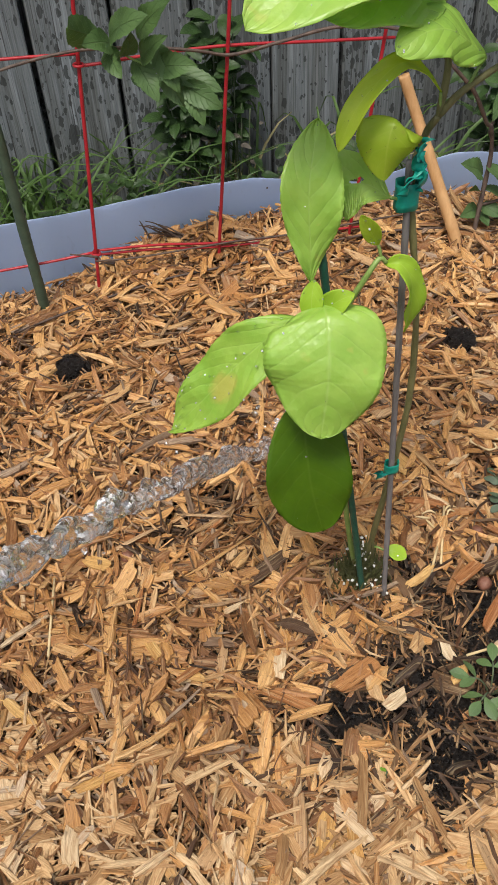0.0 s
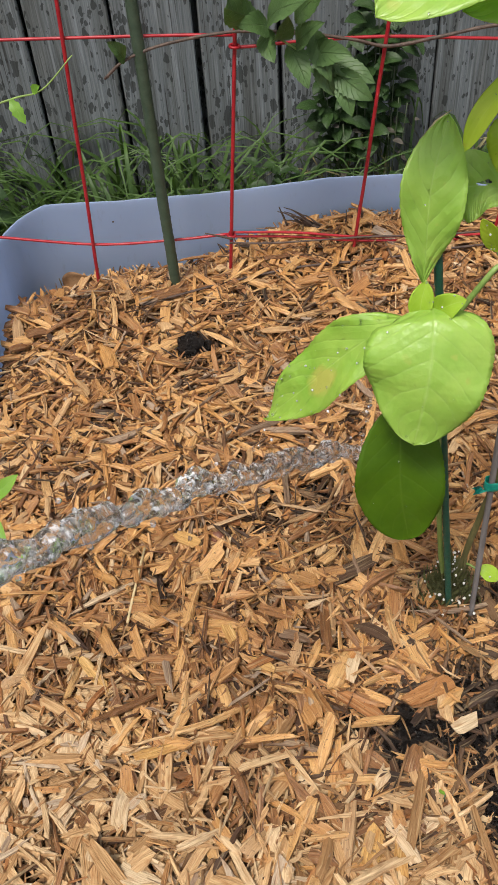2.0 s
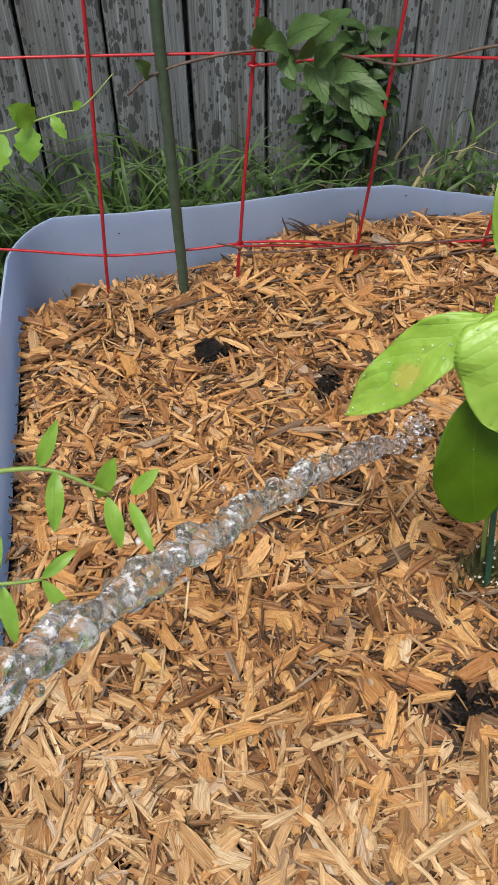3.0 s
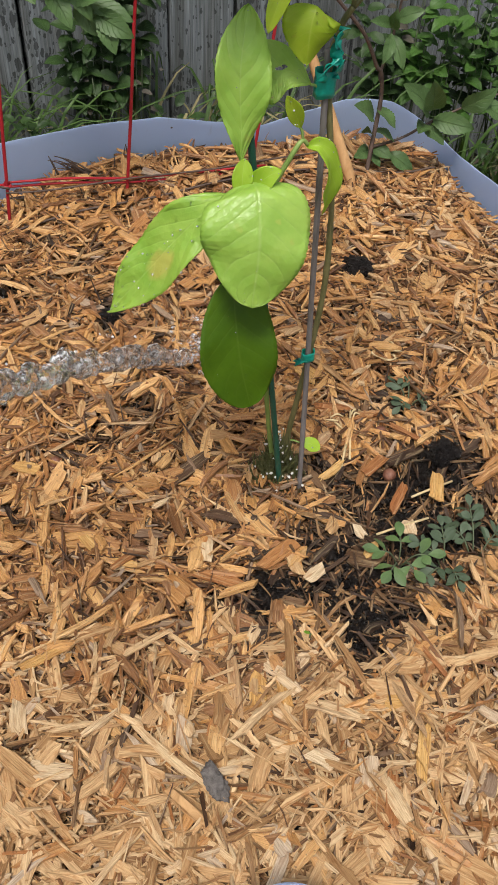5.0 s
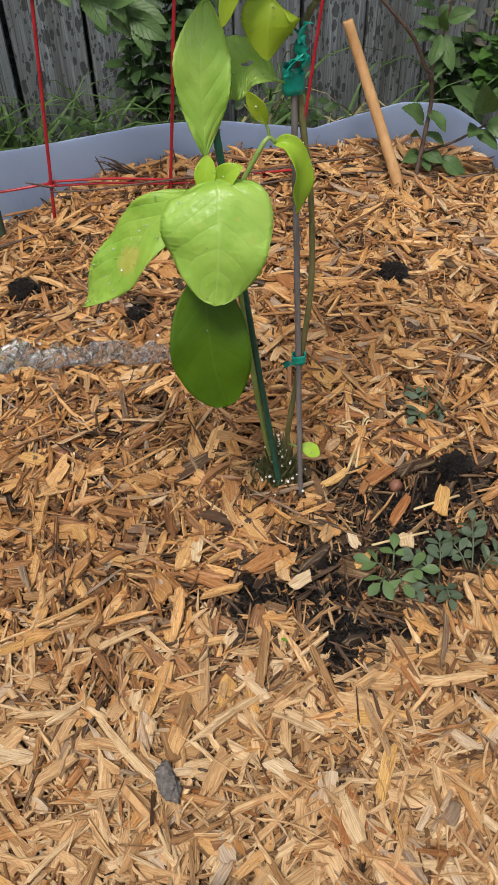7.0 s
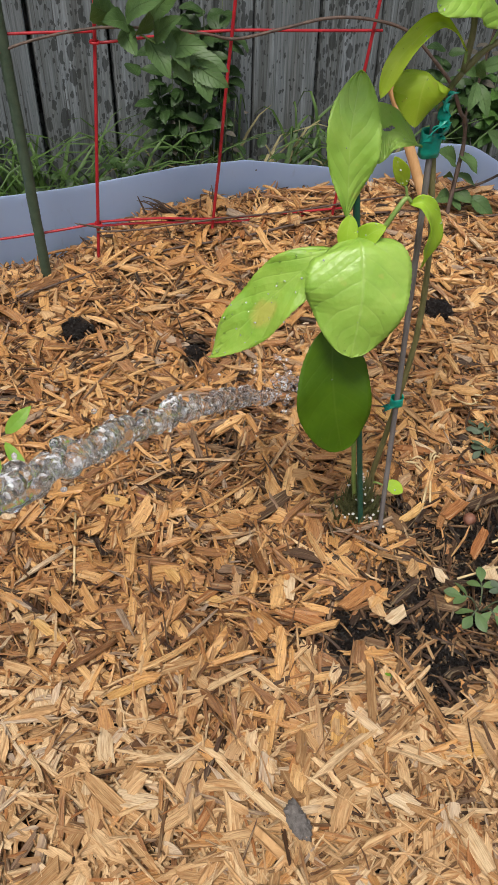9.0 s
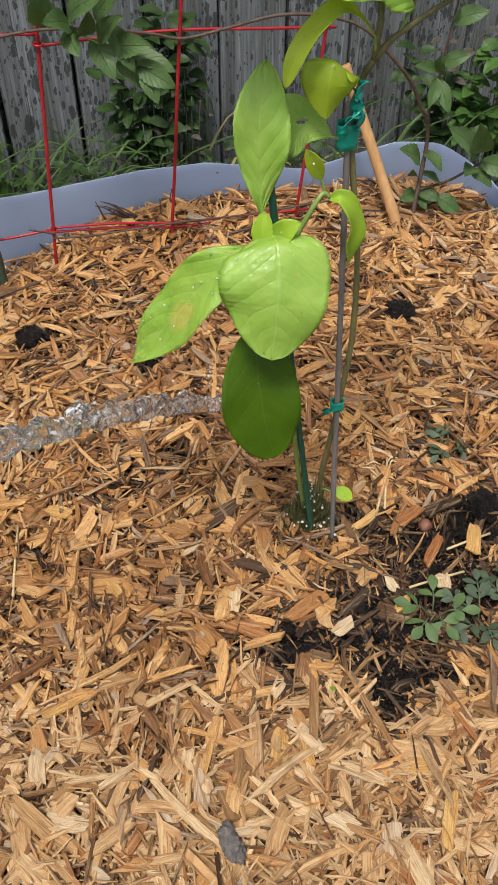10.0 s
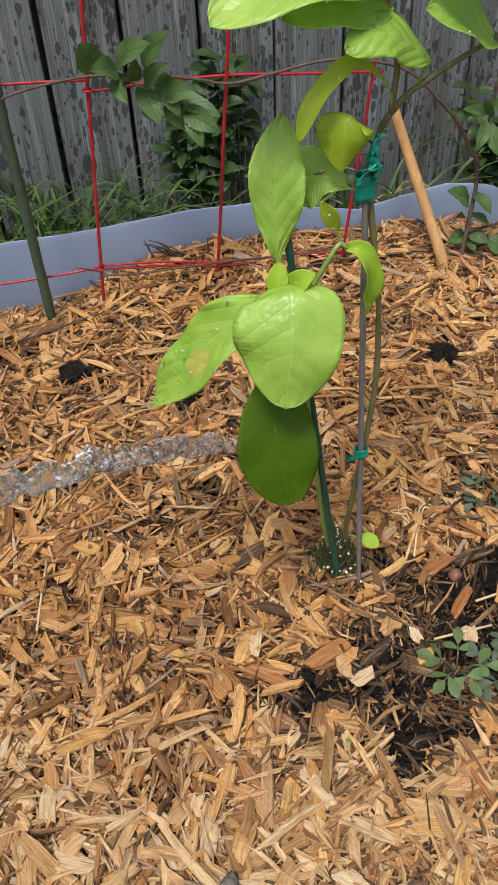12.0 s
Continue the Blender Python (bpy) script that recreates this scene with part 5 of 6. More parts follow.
lump("soil_clod", -0.033, 1.000, 0.022, SOIL, "black crumbly clod of soil lying on the mulch", "soil clod", 0.70, 1, 0.45, group="clods on the mulch")
lump("soil_clod", 0.530, 0.898, 0.025, SOIL, "black round clod of soil lying on the mulch", "soil clod", 0.75, 2, 0.38, group="clods on the mulch")
lump("soil_clod", 0.125, 0.893, 0.015, SOIL, "black crumbly clod of soil sunk in the mulch", "soil clod", 0.40, 3, 0.7, group="clods on the mulch")
lump("soil_clod", 0.474, 0.504, 0.022, SOIL, "large black crumbly clod of soil by the weeds", "soil clod", 0.62, 4, 0.5, group="clods on the mulch")
lump("bark_stone", 0.060, 0.190, 0.017, GREY_BARK, "grey weathered lump of bark among the chips", "bark", 0.55, 0.1, 0.5, stretch=0.6, lift=2.1)
for k, (x, y) in enumerate(((0.415, 0.570), (0.395, 0.500), (0.288, 0.700), (-0.005, 0.640))):
    lump("nut", x, y, 0.0085, NUT, "small round reddish nut lying in the mulch", "nut", 0.9, 11 + k, 0.12, 3, lift=0.5, group="nuts in the mulch")
rn = random.Random(8)
spots_, sizes_ = [], []
for k in range(7000):
    cx, cy, rx, ry, kk = rn.choice(BARE)
    x, y = rn.gauss(cx, rx * 0.6), rn.gauss(cy, ry * 0.6)
    spots_.append((x, y, float(soil_z(x, y)) + 0.002))
    sizes_.append(abs(rn.gauss(0.0012, 0.0015)) + 0.0006)
tagged(grains("loose_soil", spots_, sizes_, SOIL, None, 0.4, 1, 5), "loose black soil crumbs in the bare patches", "soil")
# a curled dry leaf in the back corner
bm = bmesh.new()
zc = float(mulch_z(-0.215, 1.19))
blade(bm, (-0.252, 1.20, zc + 0.006), (-0.185, 1.185, zc + 0.020), (0.1, -0.9, 0.5), 0.050, arch=0.22, cup=0.5, rows=14, cols=8, ripple=0.04)
thicken(tagged(part("dry_leaf", bm, DRY_LEAF), "curled brown dry leaf in the corner of the bed", "leaf"), 0.0005)
# pale straws
for k, (x, y, a_, l_) in enumerate(((0.372, 0.575, 1.15, 0.085), (0.350, 0.545, 1.0, 0.040), (-0.10, 0.575, 1.4, 0.10), (0.43, 0.455, 0.1, 0.06), (0.37, 0.415, 0.02, 0.07))):
    z = float(mulch_z(x, y)) + 0.012
    d_ = Vector((math.cos(a_), math.sin(a_), 0.03)) * l_ / 2
    c_ = Vector((x, y, z))
    tagged(part("straw", rod([c_ - d_, c_ + Vector((0, 0, 0.001)), c_ + d_], 0.0016, 6), STRAW), "pale dry straw lying on the mulch", "straw", "straws on the mulch")


# pale curled root shavings near the seedling
def shaving(x, y, seed):
    r = random.Random(seed)
    ob = thing("root_shaving", (x, y, float(mulch_z(x, y))), "pale curled root shavings lying on the mulch", "root", "root shavings")
    for k in range(5):
        c = Vector((x + r.gauss(0, 0.012), y + r.gauss(0, 0.010), float(mulch_z(x, y)) + 0.013))
        a_, l_ = r.uniform(0, 6.283), r.uniform(0.012, 0.028)
        d_ = Vector((math.cos(a_), math.sin(a_), 0)) * l_ / 2
        s_ = Vector((-d_.y, d_.x, 0)) * r.uniform(-0.8, 0.8)
        part("shaving", rod(smooth_line([c - d_, c + s_ + Vector((0, 0, 0.004)), c + d_], 5), lambda t: 0.0016 - 0.0008 * abs(2 * t - 1), 6, 0.15), STRAW, ob)


shaving(0.478, 0.690, 1)
shaving(0.365, 0.608, 2)
# dark specks stuck on the inside of the planter's back wall
for k, (x, z) in enumerate(((0.0817, 0.506), (-0.16, 0.500), (0.33, 0.525), (0.62, 0.500))):
    bm = bmesh.new()
    bmesh.ops.create_icosphere(bm, subdivisions=2, radius=0.0016)
    bmesh.ops.transform(bm, matrix=Matrix.Translation((x, BED_Y1 - 0.001, z)) @ Matrix.Diagonal((1.2, 0.5, 0.9, 1)), verts=bm.verts)
    part("dirt_speck", bm, TWIG, planter, "small dark speck of dirt")


# ---- weeds in the bed ----
def leaflet_weed(x, y, stems, label, seed, material=CLOVER_LEAF, size=0.016):
    """A low weed: each stalk carries pairs of leaflets, as a vetch or cassia does."""
    z0 = float(mulch_z(x, y)) - 0.010
    ob = thing("weed", (x, y, z0), label, "weed", "weeds in the bed")
    r = random.Random(seed)
    for (ax, ay, h, pairs) in stems:
        p0, p1 = Vector((x, y, z0)), Vector((x + ax, y + ay, z0 + h))
        mid = p0.lerp(p1, 0.5) + Vector((0, 0, 0.012))
        line = smooth_line([p0, mid, p1], 6)
        part("stalk", rod(line, 0.0010, 6), WEED_STALK, ob)
        for i in range(pairs):
            t = 0.45 + 0.55 * (i + 0.6) / pairs
            k = min(int(t * (len(line) - 1)), len(line) - 2)
            c = line[k]
            way = (line[k + 1] - line[k]).normalized()
            out = way.cross(Vector((0, 0, 1))).normalized()
            for sgn in (-1, 1):
                q = c + out * sgn * size * r.uniform(0.7, 1.25) + way * size * r.uniform(0.2, 0.9) + Vector((0, 0, r.uniform(-0.006, 0.006)))
                bm = bmesh.new()
                blade(bm, c, q, (r.gauss(0, 0.35), r.gauss(-0.2, 0.35), 1), size * r.uniform(0.48, 0.68), arch=0.05, cup=0.12, peak=0.58, rows=8, cols=4)
                part("leaflet", bm, material, ob)
        bm = bmesh.new()
        e = line[-1]
        blade(bm, e, e + (line[-1] - line[-2]).normalized() * size * 1.1, (0, -0.2, 1), size * 0.62, arch=0.05, cup=0.12, peak=0.58, rows=8, cols=4)
        part("leaflet", bm, material, ob)
    return ob


leaflet_weed(0.346, 0.372, [(-0.022, 0.012, 0.030, 1), (0.004, -0.022, 0.028, 1), (0.008, 0.022, 0.03, 1), (0.028, -0.010, 0.030, 1), (-0.020, -0.014, 0.026, 1)], "low weed with broad green leaflets on bare soil", 1, CLOVER_LIGHT, 0.020)
leaflet_weed(0.396, 0.352, [(-0.022, 0.030, 0.03, 3), (0.012, 0.040, 0.034, 3), (-0.030, -0.012, 0.026, 3), (0.0, -0.028, 0.024, 3)], "low grey-green weed with small paired leaflets on bare soil", 2, CLOVER_LEAF, 0.015)
leaflet_weed(0.434, 0.348, [(0.020, 0.060, 0.036, 4), (0.036, 0.020, 0.028, 3), (-0.010, 0.044, 0.028, 3)], "spreading grey-green weed with paired leaflets on bare soil", 3, CLOVER_LEAF, 0.016)
leaflet_weed(0.470, 0.600, [(-0.016, -0.006, 0.020, 2), (0.018, -0.008, 0.020, 2), (-0.006, 0.034, 0.024, 2), (0.012, 0.030, 0.022, 1)], "small grey-green weed with paired leaflets in the mulch", 4, CLOVER_LEAF, 0.015)
leaflet_weed(0.205, 0.309, [(0.004, 0.006, 0.016, 1), (-0.005, 0.003, 0.012, 1)], "tiny bright-green sprout between the chips", 5, LANCE_LEAF, 0.0075)


# ---- lance-leaved plant beside the bed ----
lance = thing("lance_leaved_plant", (-0.47, 0.33, 0.0), "tall plant with narrow fresh-green leaves leaning over the planter's edge", "plant")
stems_ = [[(-0.47, 0.33, 0.0), (-0.46, 0.33, 0.5), (-0.40, 0.34, 0.80), (-0.30, 0.37, 0.90), (-0.20, 0.39, 0.905), (-0.145, 0.385, 0.875)],
          [(-0.47, 0.32, 0.0), (-0.45, 0.33, 0.5), (-0.38, 0.35, 0.72), (-0.29, 0.37, 0.79), (-0.21, 0.38, 0.785)]]
for pts in stems_:
    part("stem", rod(smooth_line(pts, 8), lambda t: 0.004 - 0.0026 * t, 7, 0.1), GREEN_SHOOT, lance)
LANCE = [((-0.138, 0.395, 0.902), (-0.155, 0.392, 0.862), 0.014), ((-0.132, 0.382, 0.866), (-0.118, 0.345, 0.850), 0.010), ((-0.130, 0.384, 0.872), (-0.108, 0.392, 0.888), 0.011), ((-0.148, 0.388, 0.868), (-0.142, 0.362, 0.838), 0.013),
         ((-0.18, 0.39, 0.900), (-0.185, 0.36, 0.868), 0.013), ((-0.19, 0.39, 0.905), (-0.172, 0.405, 0.935), 0.011), ((-0.22, 0.388, 0.905), (-0.235, 0.355, 0.872), 0.014), ((-0.23, 0.386, 0.905), (-0.215, 0.41, 0.945), 0.012),
         ((-0.27, 0.378, 0.902), (-0.28, 0.34, 0.870), 0.014), ((-0.28, 0.375, 0.902), (-0.27, 0.40, 0.945), 0.012), ((-0.21, 0.380, 0.785), (-0.190, 0.360, 0.750), 0.012), ((-0.21, 0.38, 0.786), (-0.180, 0.395, 0.800), 0.010),
         ((-0.24, 0.377, 0.788), (-0.235, 0.345, 0.752), 0.013), ((-0.25, 0.375, 0.789), (-0.235, 0.40, 0.820), 0.011)]
for k, (p, q, w) in enumerate(LANCE):
    bm = bmesh.new()
    blade(bm, p, q, (0.15, -0.5, 0.8), w, arch=0.08, cup=0.2, peak=0.45, rows=12, cols=4, ripple=0.015, seed=k)
    part("leaf", bm, LANCE_LEAF, lance)
# climbing vine tip with lobed leaves left of the trellis
vine = thing("vine_tip", (-0.42, 1.02, 0.0), "thin climbing vine with light-green lobed leaves beside the planter", "plant")
part("stem", rod(smooth_line([(-0.42, 1.02, 0.0), (-0.40, 1.03, 0.55), (-0.33, 1.01, 0.80), (-0.255, 1.0, 0.835), (-0.20, 1.0, 0.850), (-0.165, 1.0, 0.858), (-0.125, 1.01, 0.89)], 8), lambda t: 0.0024 - 0.0016 * t, 6), GREEN_SHOOT, vine)
for k, (p, q, w) in enumerate((((-0.225, 1.0, 0.842), (-0.250, 0.98, 0.875), 0.034), ((-0.235, 1.0, 0.840), (-0.238, 0.98, 0.800), 0.036), ((-0.205, 1.0, 0.850), (-0.190, 0.985, 0.825), 0.016), ((-0.265, 1.0, 0.83), (-0.29, 0.98, 0.79), 0.04), ((-0.178, 1.0, 0.856), (-0.165, 0.99, 0.868), 0.012), ((-0.30, 1.005, 0.815), (-0.32, 0.98, 0.86), 0.036))):
    bm = bmesh.new()
    blade(bm, p, q, (0, -0.8, 0.5), w, arch=0.06, cup=0.15, peak=0.45, teeth=4, bite=0.3, rows=20, cols=6, ripple=0.02, seed=k)
    part("leaf", bm, LANCE_LEAF, vine)


# ---- weeds and grass between the planter and the fence ----
def fence_y(x):
    return (FENCE_D + math.sin(FENCE_TURN) * x) / math.cos(FENCE_TURN)


def shrub(label, seeds, seed, leaf_size, count, name="weed_clump", material=WEED_LEAF):
    """A leafy clump: seeds are (x, y, top z, spread, lowest leaf z) of its stems."""
    x0, y0 = seeds[0][0], seeds[0][1]
    ob = thing(name, (x0, y0, 0.0), label, "weed")
    r = random.Random(seed)
    lines = []
    for (x, y, top, spread, lowest) in seeds:
        for k in range(4):
            ex, ey = x + r.gauss(0, spread), min(y + r.gauss(0, spread * 0.4), fence_y(x) - 0.02)
            tz = lowest + (top - lowest) * r.uniform(0.6, 1.0)
            pts = smooth_line([(x + r.gauss(0, 0.02), y, 0.0), ((x + ex) / 2, (y + ey) / 2, tz * 0.6), (ex, ey, tz)], 6)
            part("stem", rod(pts, lambda t: 0.0026 - 0.0016 * t, 5), WEED_STALK, ob)
            lines.append((pts, lowest, tz))
    bm = bmesh.new()
    for k in range(count):
        pts, lowest, tz = r.choice(lines)
        low_i = next((i for i, p in enumerate(pts) if p.z >= lowest), len(pts) - 2)
        p = pts[r.randint(low_i, len(pts) - 1)] + Vector((r.gauss(0, 0.012), r.gauss(0, 0.012), r.gauss(0, 0.012)))
        s = leaf_size * r.uniform(0.55, 1.25)
        a = r.uniform(0, 6.283)
        way = Vector((math.cos(a), math.sin(a) * 0.8 - 0.25, r.uniform(-0.5, 0.35))).normalized()
        q = p + way * s
        blade(bm, p, q, (r.gauss(0, 0.35), -0.35, 0.9), s * r.uniform(0.5, 0.65), arch=0.1, cup=0.2, peak=0.4, teeth=7, bite=0.16, rows=14, cols=4, ripple=0.02, seed=k)
    tagged(part("foliage", bm, material, ob), kind="stuff")
    return ob


shrub("dark leafy vine climbing on the fence boards", [(0.24, 1.53, 0.66, 0.03, 0.45), (0.29, 1.54, 0.64, 0.04, 0.43), (0.34, 1.55, 0.72, 0.03, 0.45)], 21, 0.042, 190, "fence_vine")
shrub("grey-brown dead vine leaves hanging at the fence", [(0.28, 1.53, 0.52, 0.04, 0.36), (0.34, 1.53, 0.54, 0.04, 0.36), (0.93, 1.54, 0.62, 0.03, 0.50)], 26, 0.026, 50, "dead_vine", DEAD_LEAF)
shrub("fresh green nettle-like weeds against the fence", [(0.93, 1.50, 0.56, 0.03, 0.40), (1.01, 1.49, 0.55, 0.04, 0.34), (1.09, 1.47, 0.58, 0.05, 0.31), (1.17, 1.46, 0.60, 0.05, 0.30), (1.26, 1.44, 0.60, 0.06, 0.3)], 22, 0.046, 210, material=NETTLE_LEAF)
# Darker WEED_LEAF here puts the shade at the fence into the leaf colour.
shrub("weeds at the fence, shade put in as darker leaf green", [(0.88, 1.55, 0.50, 0.03, 0.34), (0.98, 1.55, 0.54, 0.05, 0.33), (1.10, 1.54, 0.56, 0.05, 0.30), (1.20, 1.53, 0.58, 0.05, 0.30)], 27, 0.044, 210)
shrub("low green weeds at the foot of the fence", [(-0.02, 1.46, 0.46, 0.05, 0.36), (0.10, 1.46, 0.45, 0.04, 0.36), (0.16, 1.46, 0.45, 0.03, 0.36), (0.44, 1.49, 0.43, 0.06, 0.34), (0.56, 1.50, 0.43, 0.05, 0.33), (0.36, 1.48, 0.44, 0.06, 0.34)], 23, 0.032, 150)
shrub("tangled weeds outside the corner of the planter", [(0.98, 1.20, 0.36, 0.06, 0.12), (1.08, 1.10, 0.36, 0.07, 0.12), (1.12, 1.30, 0.42, 0.07, 0.15)], 24, 0.040, 110)
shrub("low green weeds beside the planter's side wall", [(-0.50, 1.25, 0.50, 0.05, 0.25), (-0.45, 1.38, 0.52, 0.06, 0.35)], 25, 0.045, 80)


def grass_patch(count, box, height, seed, material, label, name="grass"):
    """Long blades that rise, bend over and droop, kept clear of the planter and the fence."""
    bm = bmesh.new()
    uvs = bm.loops.layers.uv.verify()
    r = random.Random(seed)
    for k in range(count):
        x, y = r.uniform(box[0], box[1]), r.uniform(box[2], box[3])
        y = min(y, fence_y(x) - 0.03)
        beside = x < BED_X0 - 0.02 or x > BED_X1 + 0.02
        if not beside and y < BED_Y1 + 0.03:
            continue
        h, a = r.uniform(*height), r.uniform(0, 6.283)
        reach, droop = h * r.uniform(0.25, 0.9), r.uniform(0.30, 0.95)
        w = r.uniform(0.005, 0.0105)
        side = Vector((-math.sin(a), math.cos(a), 0.0))
        prev = None
        for i in range(9):
            t = i / 8
            p = Vector((x + reach * math.cos(a) * t ** 1.6, y + 0.5 * reach * math.sin(a) * t ** 1.6, h * (t * (1 + droop) - droop * 1.25 * t ** 3)))
            if beside and box[2] < 1.0:
                p.x = min(p.x, BED_X0 - 0.02) if x < 0 else max(p.x, BED_X1 + 0.02)
            else:
                p.y = max(p.y, BED_Y1 + 0.03)
            p.y = min(p.y, fence_y(p.x) - 0.008)
            half = side * (w / 2 * (1 - t ** 3) + 0.0003)
            row = [bm.verts.new(p - half), bm.verts.new(p + Vector((0, 0, -0.15 * w))), bm.verts.new(p + half)]
            if prev:
                for j in range(2):
                    f = bm.faces.new((prev[j], prev[j + 1], row[j + 1], row[j]))
                    for lp, uvc in zip(f.loops, ((j / 2, t - 0.125), (j / 2 + 0.5, t - 0.125), (j / 2 + 0.5, t), (j / 2, t))):
                        lp[uvs].uv = uvc
            prev = row
    return tagged(part(name, bm, material), label, "grass", kind="stuff")


grass_patch(130, (0.05, 0.75, 1.32, 1.58), (0.36, 0.54), 35, GRASS, "sparse green grass between the planter and the fence")
grass_patch(480, (-0.75, 0.08, 1.30, 1.58), (0.36, 0.58), 31, GRASS, "long green grass between the planter and the fence")
grass_patch(70, (0.18, 0.62, 1.36, 1.56), (0.34, 0.50), 36, DRY_GRASS, "thin dry stalks of grass at the foot of the fence", "dry_grass")
grass_patch(260, (0.75, 1.45, 1.05, 1.55), (0.15, 0.45), 32, GRASS, "green grass beside the corner of the planter")
grass_patch(240, (0.90, 1.45, 0.70, 1.45), (0.10, 0.34), 33, DRY_GRASS, "dry straw-coloured grass beside the planter", "dry_grass")
grass_patch(200, (-0.75, -0.37, 0.2, 1.40), (0.20, 0.50), 34, GRASS, "green grass beside the planter's wall")

# ---- water jet from a hose, falling on the mulch ----
jet = thing("water_jet", (0.225, 0.77, 0.45), "clear lumpy jet of hose water splashing on the mulch", "water")
J0, J1 = Vector((-0.190, 0.12, 1.070)), Vector((0.225, 0.770, 0.452))
flow = []
for k in range(321):
    t = k / 320
    p = J0.lerp(J1, t) + Vector((0, 0, 0.040 * 4 * t * (1 - t)))
    p += Vector((noise.noise(Vector((t * 20, 0, 0))), noise.noise(Vector((t * 20, 5, 0))), noise.noise(Vector((t * 22, 9, 0))))) * (0.0025 + 0.004 * t)
    flow.append(p)


def stream(radius, offset, seed, first=0, last=320):
    """One twisted strand of the jet, swollen into lumps along its way."""
    line = [p + Vector((math.cos(k * 0.13 + seed), math.sin(k * 0.13 + seed) * 0.5, math.sin(k * 0.13 + seed))) * offset for k, p in enumerate(flow)][first:last + 1]
    bm = bmesh.new()
    tube(bm, line, lambda t: radius * (1.0 + 0.38 * noise.noise(Vector((t * 17 + seed, seed, 0))) - 0.15 * t) * min(1.0, 0.25 + 14 * t, 0.25 + 14 * (1 - t)), 22)
    for v, k in zip(bm.verts, range(len(line) * 22)):
        d = (v.co - line[k // 22]).normalized()
        v.co += d * radius * (0.75 * noise.noise(v.co * 62 + Vector((seed, 0, 0))) + 0.32 * noise.noise(v.co * 150 + Vector((0, seed, 0))))
    return bm


for radius, offset, seed, first, last in ((0.0076, 0.0030, 1.0, 0, 306), (0.0050, 0.0066, 4.2, 0, 260), (0.0040, 0.0074, 7.1, 40, 318)):
    part("stream", stream(radius, offset, seed, first, last), WATER, jet)
rn = random.Random(77)
spots_, sizes_ = [], []
for k in range(190):
    a_, d_ = rn.uniform(0, 6.283), abs(rn.gauss(0, 0.040))
    spots_.append((0.225 + d_ * math.cos(a_), 0.770 + d_ * math.sin(a_), 0.459 + abs(rn.gauss(0, 0.026)) * math.exp(-d_ / 0.05)))
    sizes_.append(abs(rn.gauss(0.0008, 0.0016)) + 0.0006)
for k in range(60):
    p = flow[int(rn.uniform(0.1, 1.0) * 320)] + Vector((rn.gauss(0, 0.014), rn.gauss(0, 0.014), rn.gauss(0, 0.012)))
    spots_.append(tuple(p))
    sizes_.append(rn.uniform(0.0008, 0.0026))
grains("splash", spots_, sizes_, WATER, jet, 0.12, 2, 9, (0.8, 1.2))

# ---- single chips in the near part of the bed ----
r300 = np.random.default_rng(300)
shapes = []
proto = split_chips(14, 0.041, 0.0105, 0.0052, r300)
for k in range(14):
    one = proto[k:k + 1]
    shapes.append([chip_mesh("wood_chip", [(one, one, np.zeros(1, int))], (m_,)) for m_ in (DRY_CHIP, WET_CHIP)])
made = 0
while made < 268:
    x, y = r300.uniform(-0.30, 0.78), r300.uniform(0.09, 0.62)
    if r300.uniform() < bareness(x, y):
        continue
    damp = int(r300.uniform() < wetness(x, y))
    ob = new("wood_chip", shapes[r300.integers(14)][damp])
    ob.matrix_basis = Matrix.Translation((x, y, float(mulch_z(x, y)) + 0.008 + r300.uniform(0, 0.004))) @ Euler((r300.normal(0, 0.15), r300.normal(0, 0.12), r300.uniform(0, 6.283))).to_matrix().to_4x4()
    ob.parent, ob.matrix_parent_inverse = mulch, mulch.matrix_world.inverted()
    made += 1

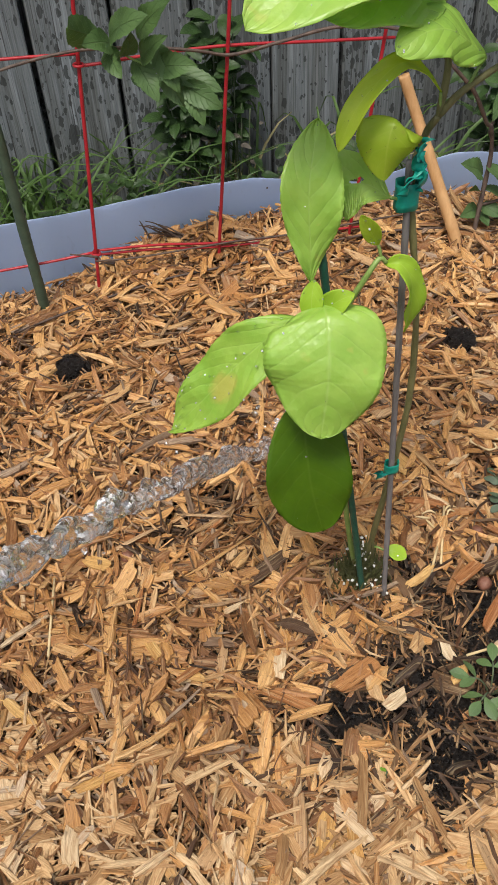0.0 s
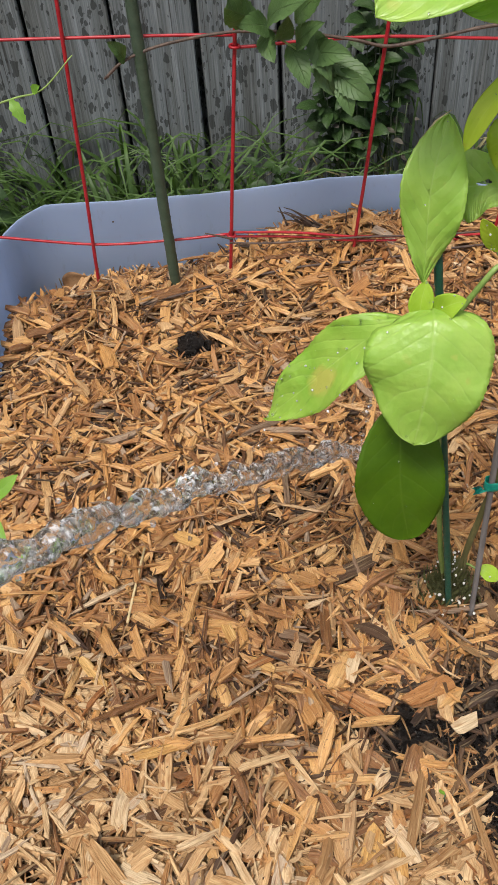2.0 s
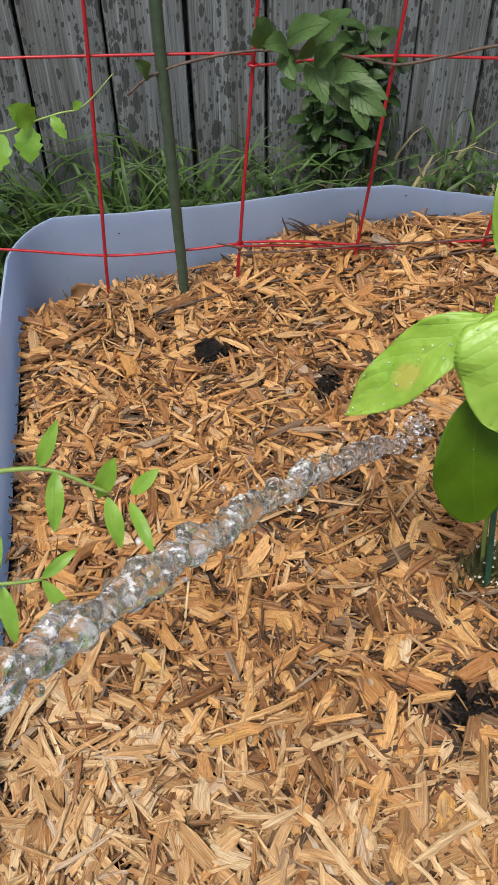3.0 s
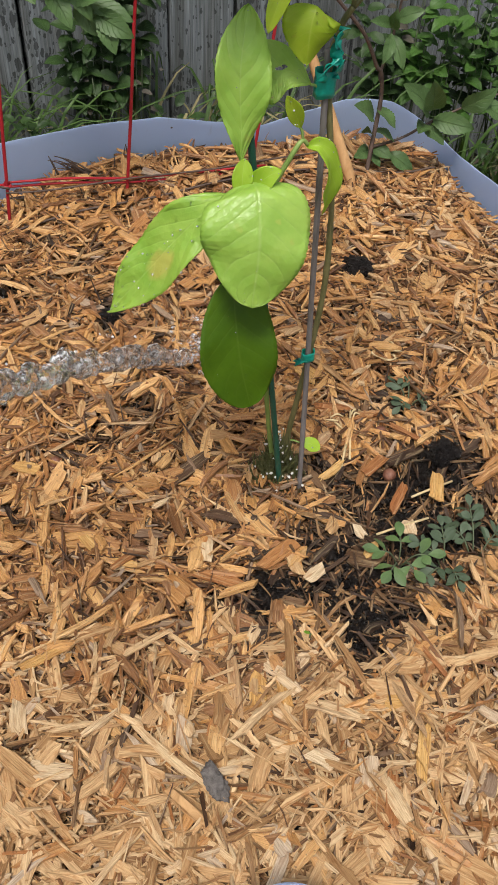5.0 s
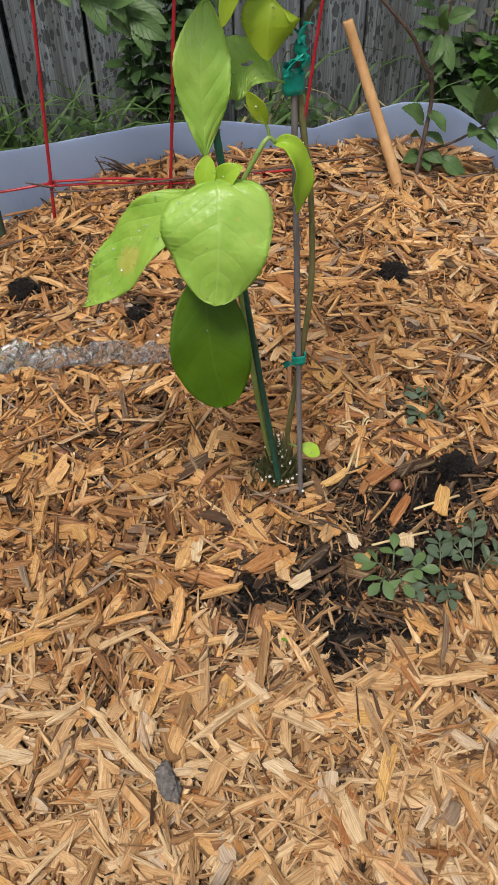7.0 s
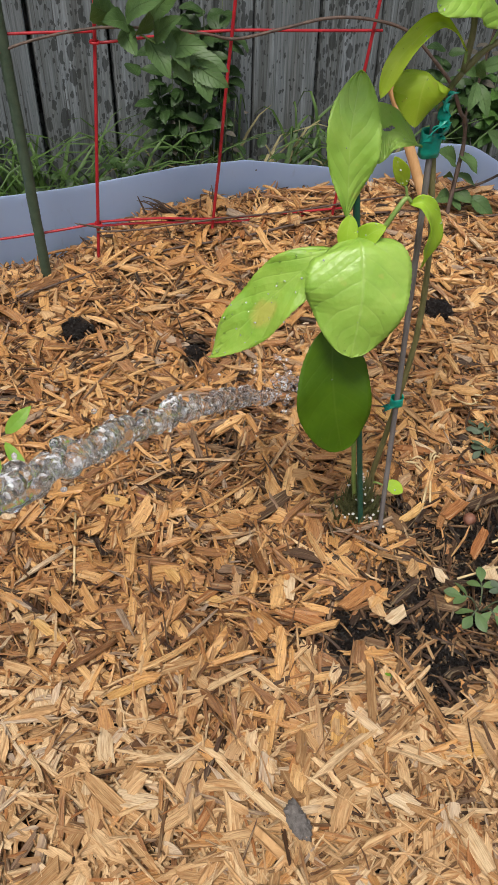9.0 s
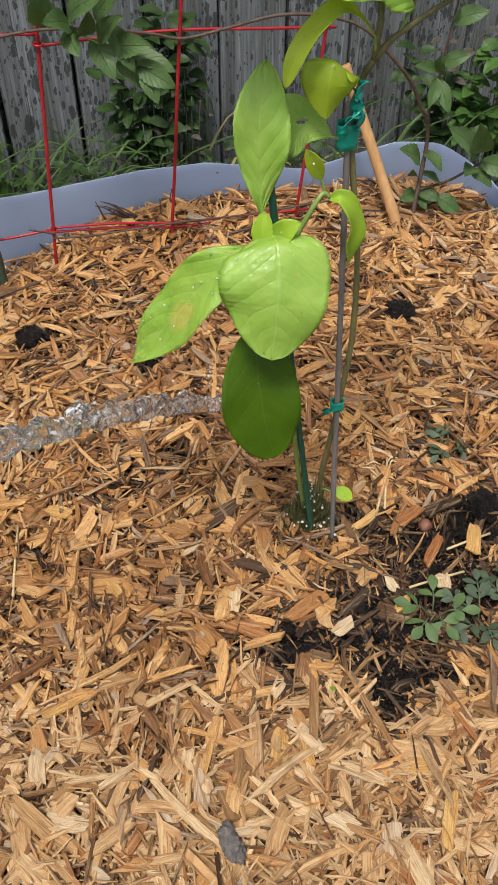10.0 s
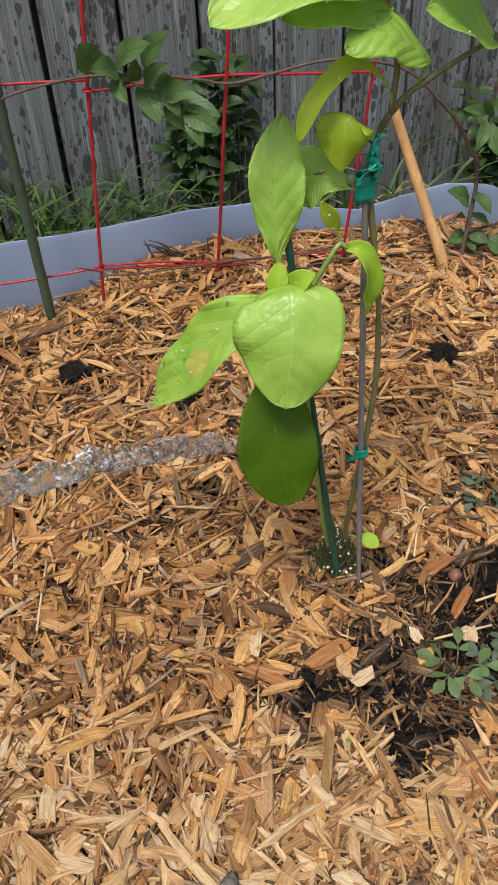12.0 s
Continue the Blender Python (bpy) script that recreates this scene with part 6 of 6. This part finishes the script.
# larger single chips that stand out
PALE_CHIP = chip_material("bleached_chip", [(0.0, (0.68, 0.50, 0.30)), (1.0, (0.82, 0.66, 0.44))], 0.8, 0.3)
GOLD_CHIP = chip_material("golden_chip", [(0.0, (0.62, 0.35, 0.11)), (1.0, (0.76, 0.47, 0.17))], 0.6, 0.35, 0.4)
STAND_OUT = [((-0.172, 0.412), (-0.170, 0.359), 0.034, "P"), ((-0.102, 0.343), (-0.110, 0.302), 0.021, "P"), ((0.141, 0.294), (0.125, 0.250), 0.020, "G"), ((0.159, 0.274), (0.155, 0.242), 0.014, "G"),
             ((0.068, 0.341), (0.093, 0.334), 0.010, "P"), ((0.183, 0.408), (0.238, 0.431), 0.020, "R"), ((0.224, 0.373), (0.257, 0.387), 0.0165, "P"), ((-0.106, 0.372), (-0.041, 0.386), 0.014, "G"),
             ((0.154, 0.198), (0.182, 0.169), 0.0215, "P"), ((0.248, 0.126), (0.277, 0.177), 0.013, "G"), ((0.247, 0.212), (0.269, 0.206), 0.019, "G"), ((-0.112, 0.271), (-0.064, 0.249), 0.020, "P"),
             ((-0.123, 0.293), (-0.128, 0.265), 0.029, "P"), ((0.019, 0.477), (0.056, 0.456), 0.014, "G"), ((-0.162, 0.495), (-0.122, 0.444), 0.015, "G"), ((0.022, 0.462), (0.055, 0.477), 0.012, "R"),
             ((0.316, 0.434), (0.318, 0.411), 0.016, "P"), ((0.303, 0.384), (0.330, 0.401), 0.013, "G"), ((0.366, 0.438), (0.404, 0.474), 0.0154, "R"), ((0.425, 0.434), (0.449, 0.477), 0.020, "G"),
             ((0.379, 0.423), (0.373, 0.399), 0.019, "P"), ((0.348, 0.739), (0.371, 0.676), 0.026, "G"), ((0.354, 0.932), (0.370, 0.887), 0.032, "R"), ((0.284, 0.188), (0.250, 0.135), 0.016, "G"),
             ((0.207, 0.123), (0.212, 0.104), 0.0175, "G"), ((0.113, 0.434), (0.163, 0.390), 0.020, "R"), ((0.146, 0.483), (0.127, 0.429), 0.017, "P"), ((-0.001, 0.527), (0.012, 0.488), 0.0145, "G"),
             ((-0.057, 0.642), (-0.026, 0.622), 0.018, "G"), ((-0.131, 0.695), (-0.130, 0.578), 0.006, "P"), ((0.30, 0.515), (0.345, 0.535), 0.016, "G"), ((0.36, 0.505), (0.40, 0.525), 0.015, "R")]
for p, q, w, tone in STAND_OUT:
    p, q = Vector((*p, 0)), Vector((*q, 0))
    L_ = (q - p).length
    one = split_chips(1, 1.0, 0.5, 0.1, r300)
    one = one / np.abs(one).max(axis=1, keepdims=True) * np.array([L_ / 2, w / 2, 0.0030])
    me = chip_mesh("wood_chip", [(one, one, np.zeros(1, int))], ({"P": PALE_CHIP, "G": GOLD_CHIP, "R": RED_CHIP}[tone],))
    c_ = (p + q) / 2
    ob = new("wood_chip", me)
    ob.matrix_basis = Matrix.Translation((c_.x, c_.y, float(mulch_z(c_.x, c_.y)) + 0.012)) @ Euler((r300.normal(0, 0.08), r300.normal(0, 0.05), math.atan2(q.y - p.y, q.x - p.x))).to_matrix().to_4x4()
    ob.parent, ob.matrix_parent_inverse = mulch, mulch.matrix_world.inverted()
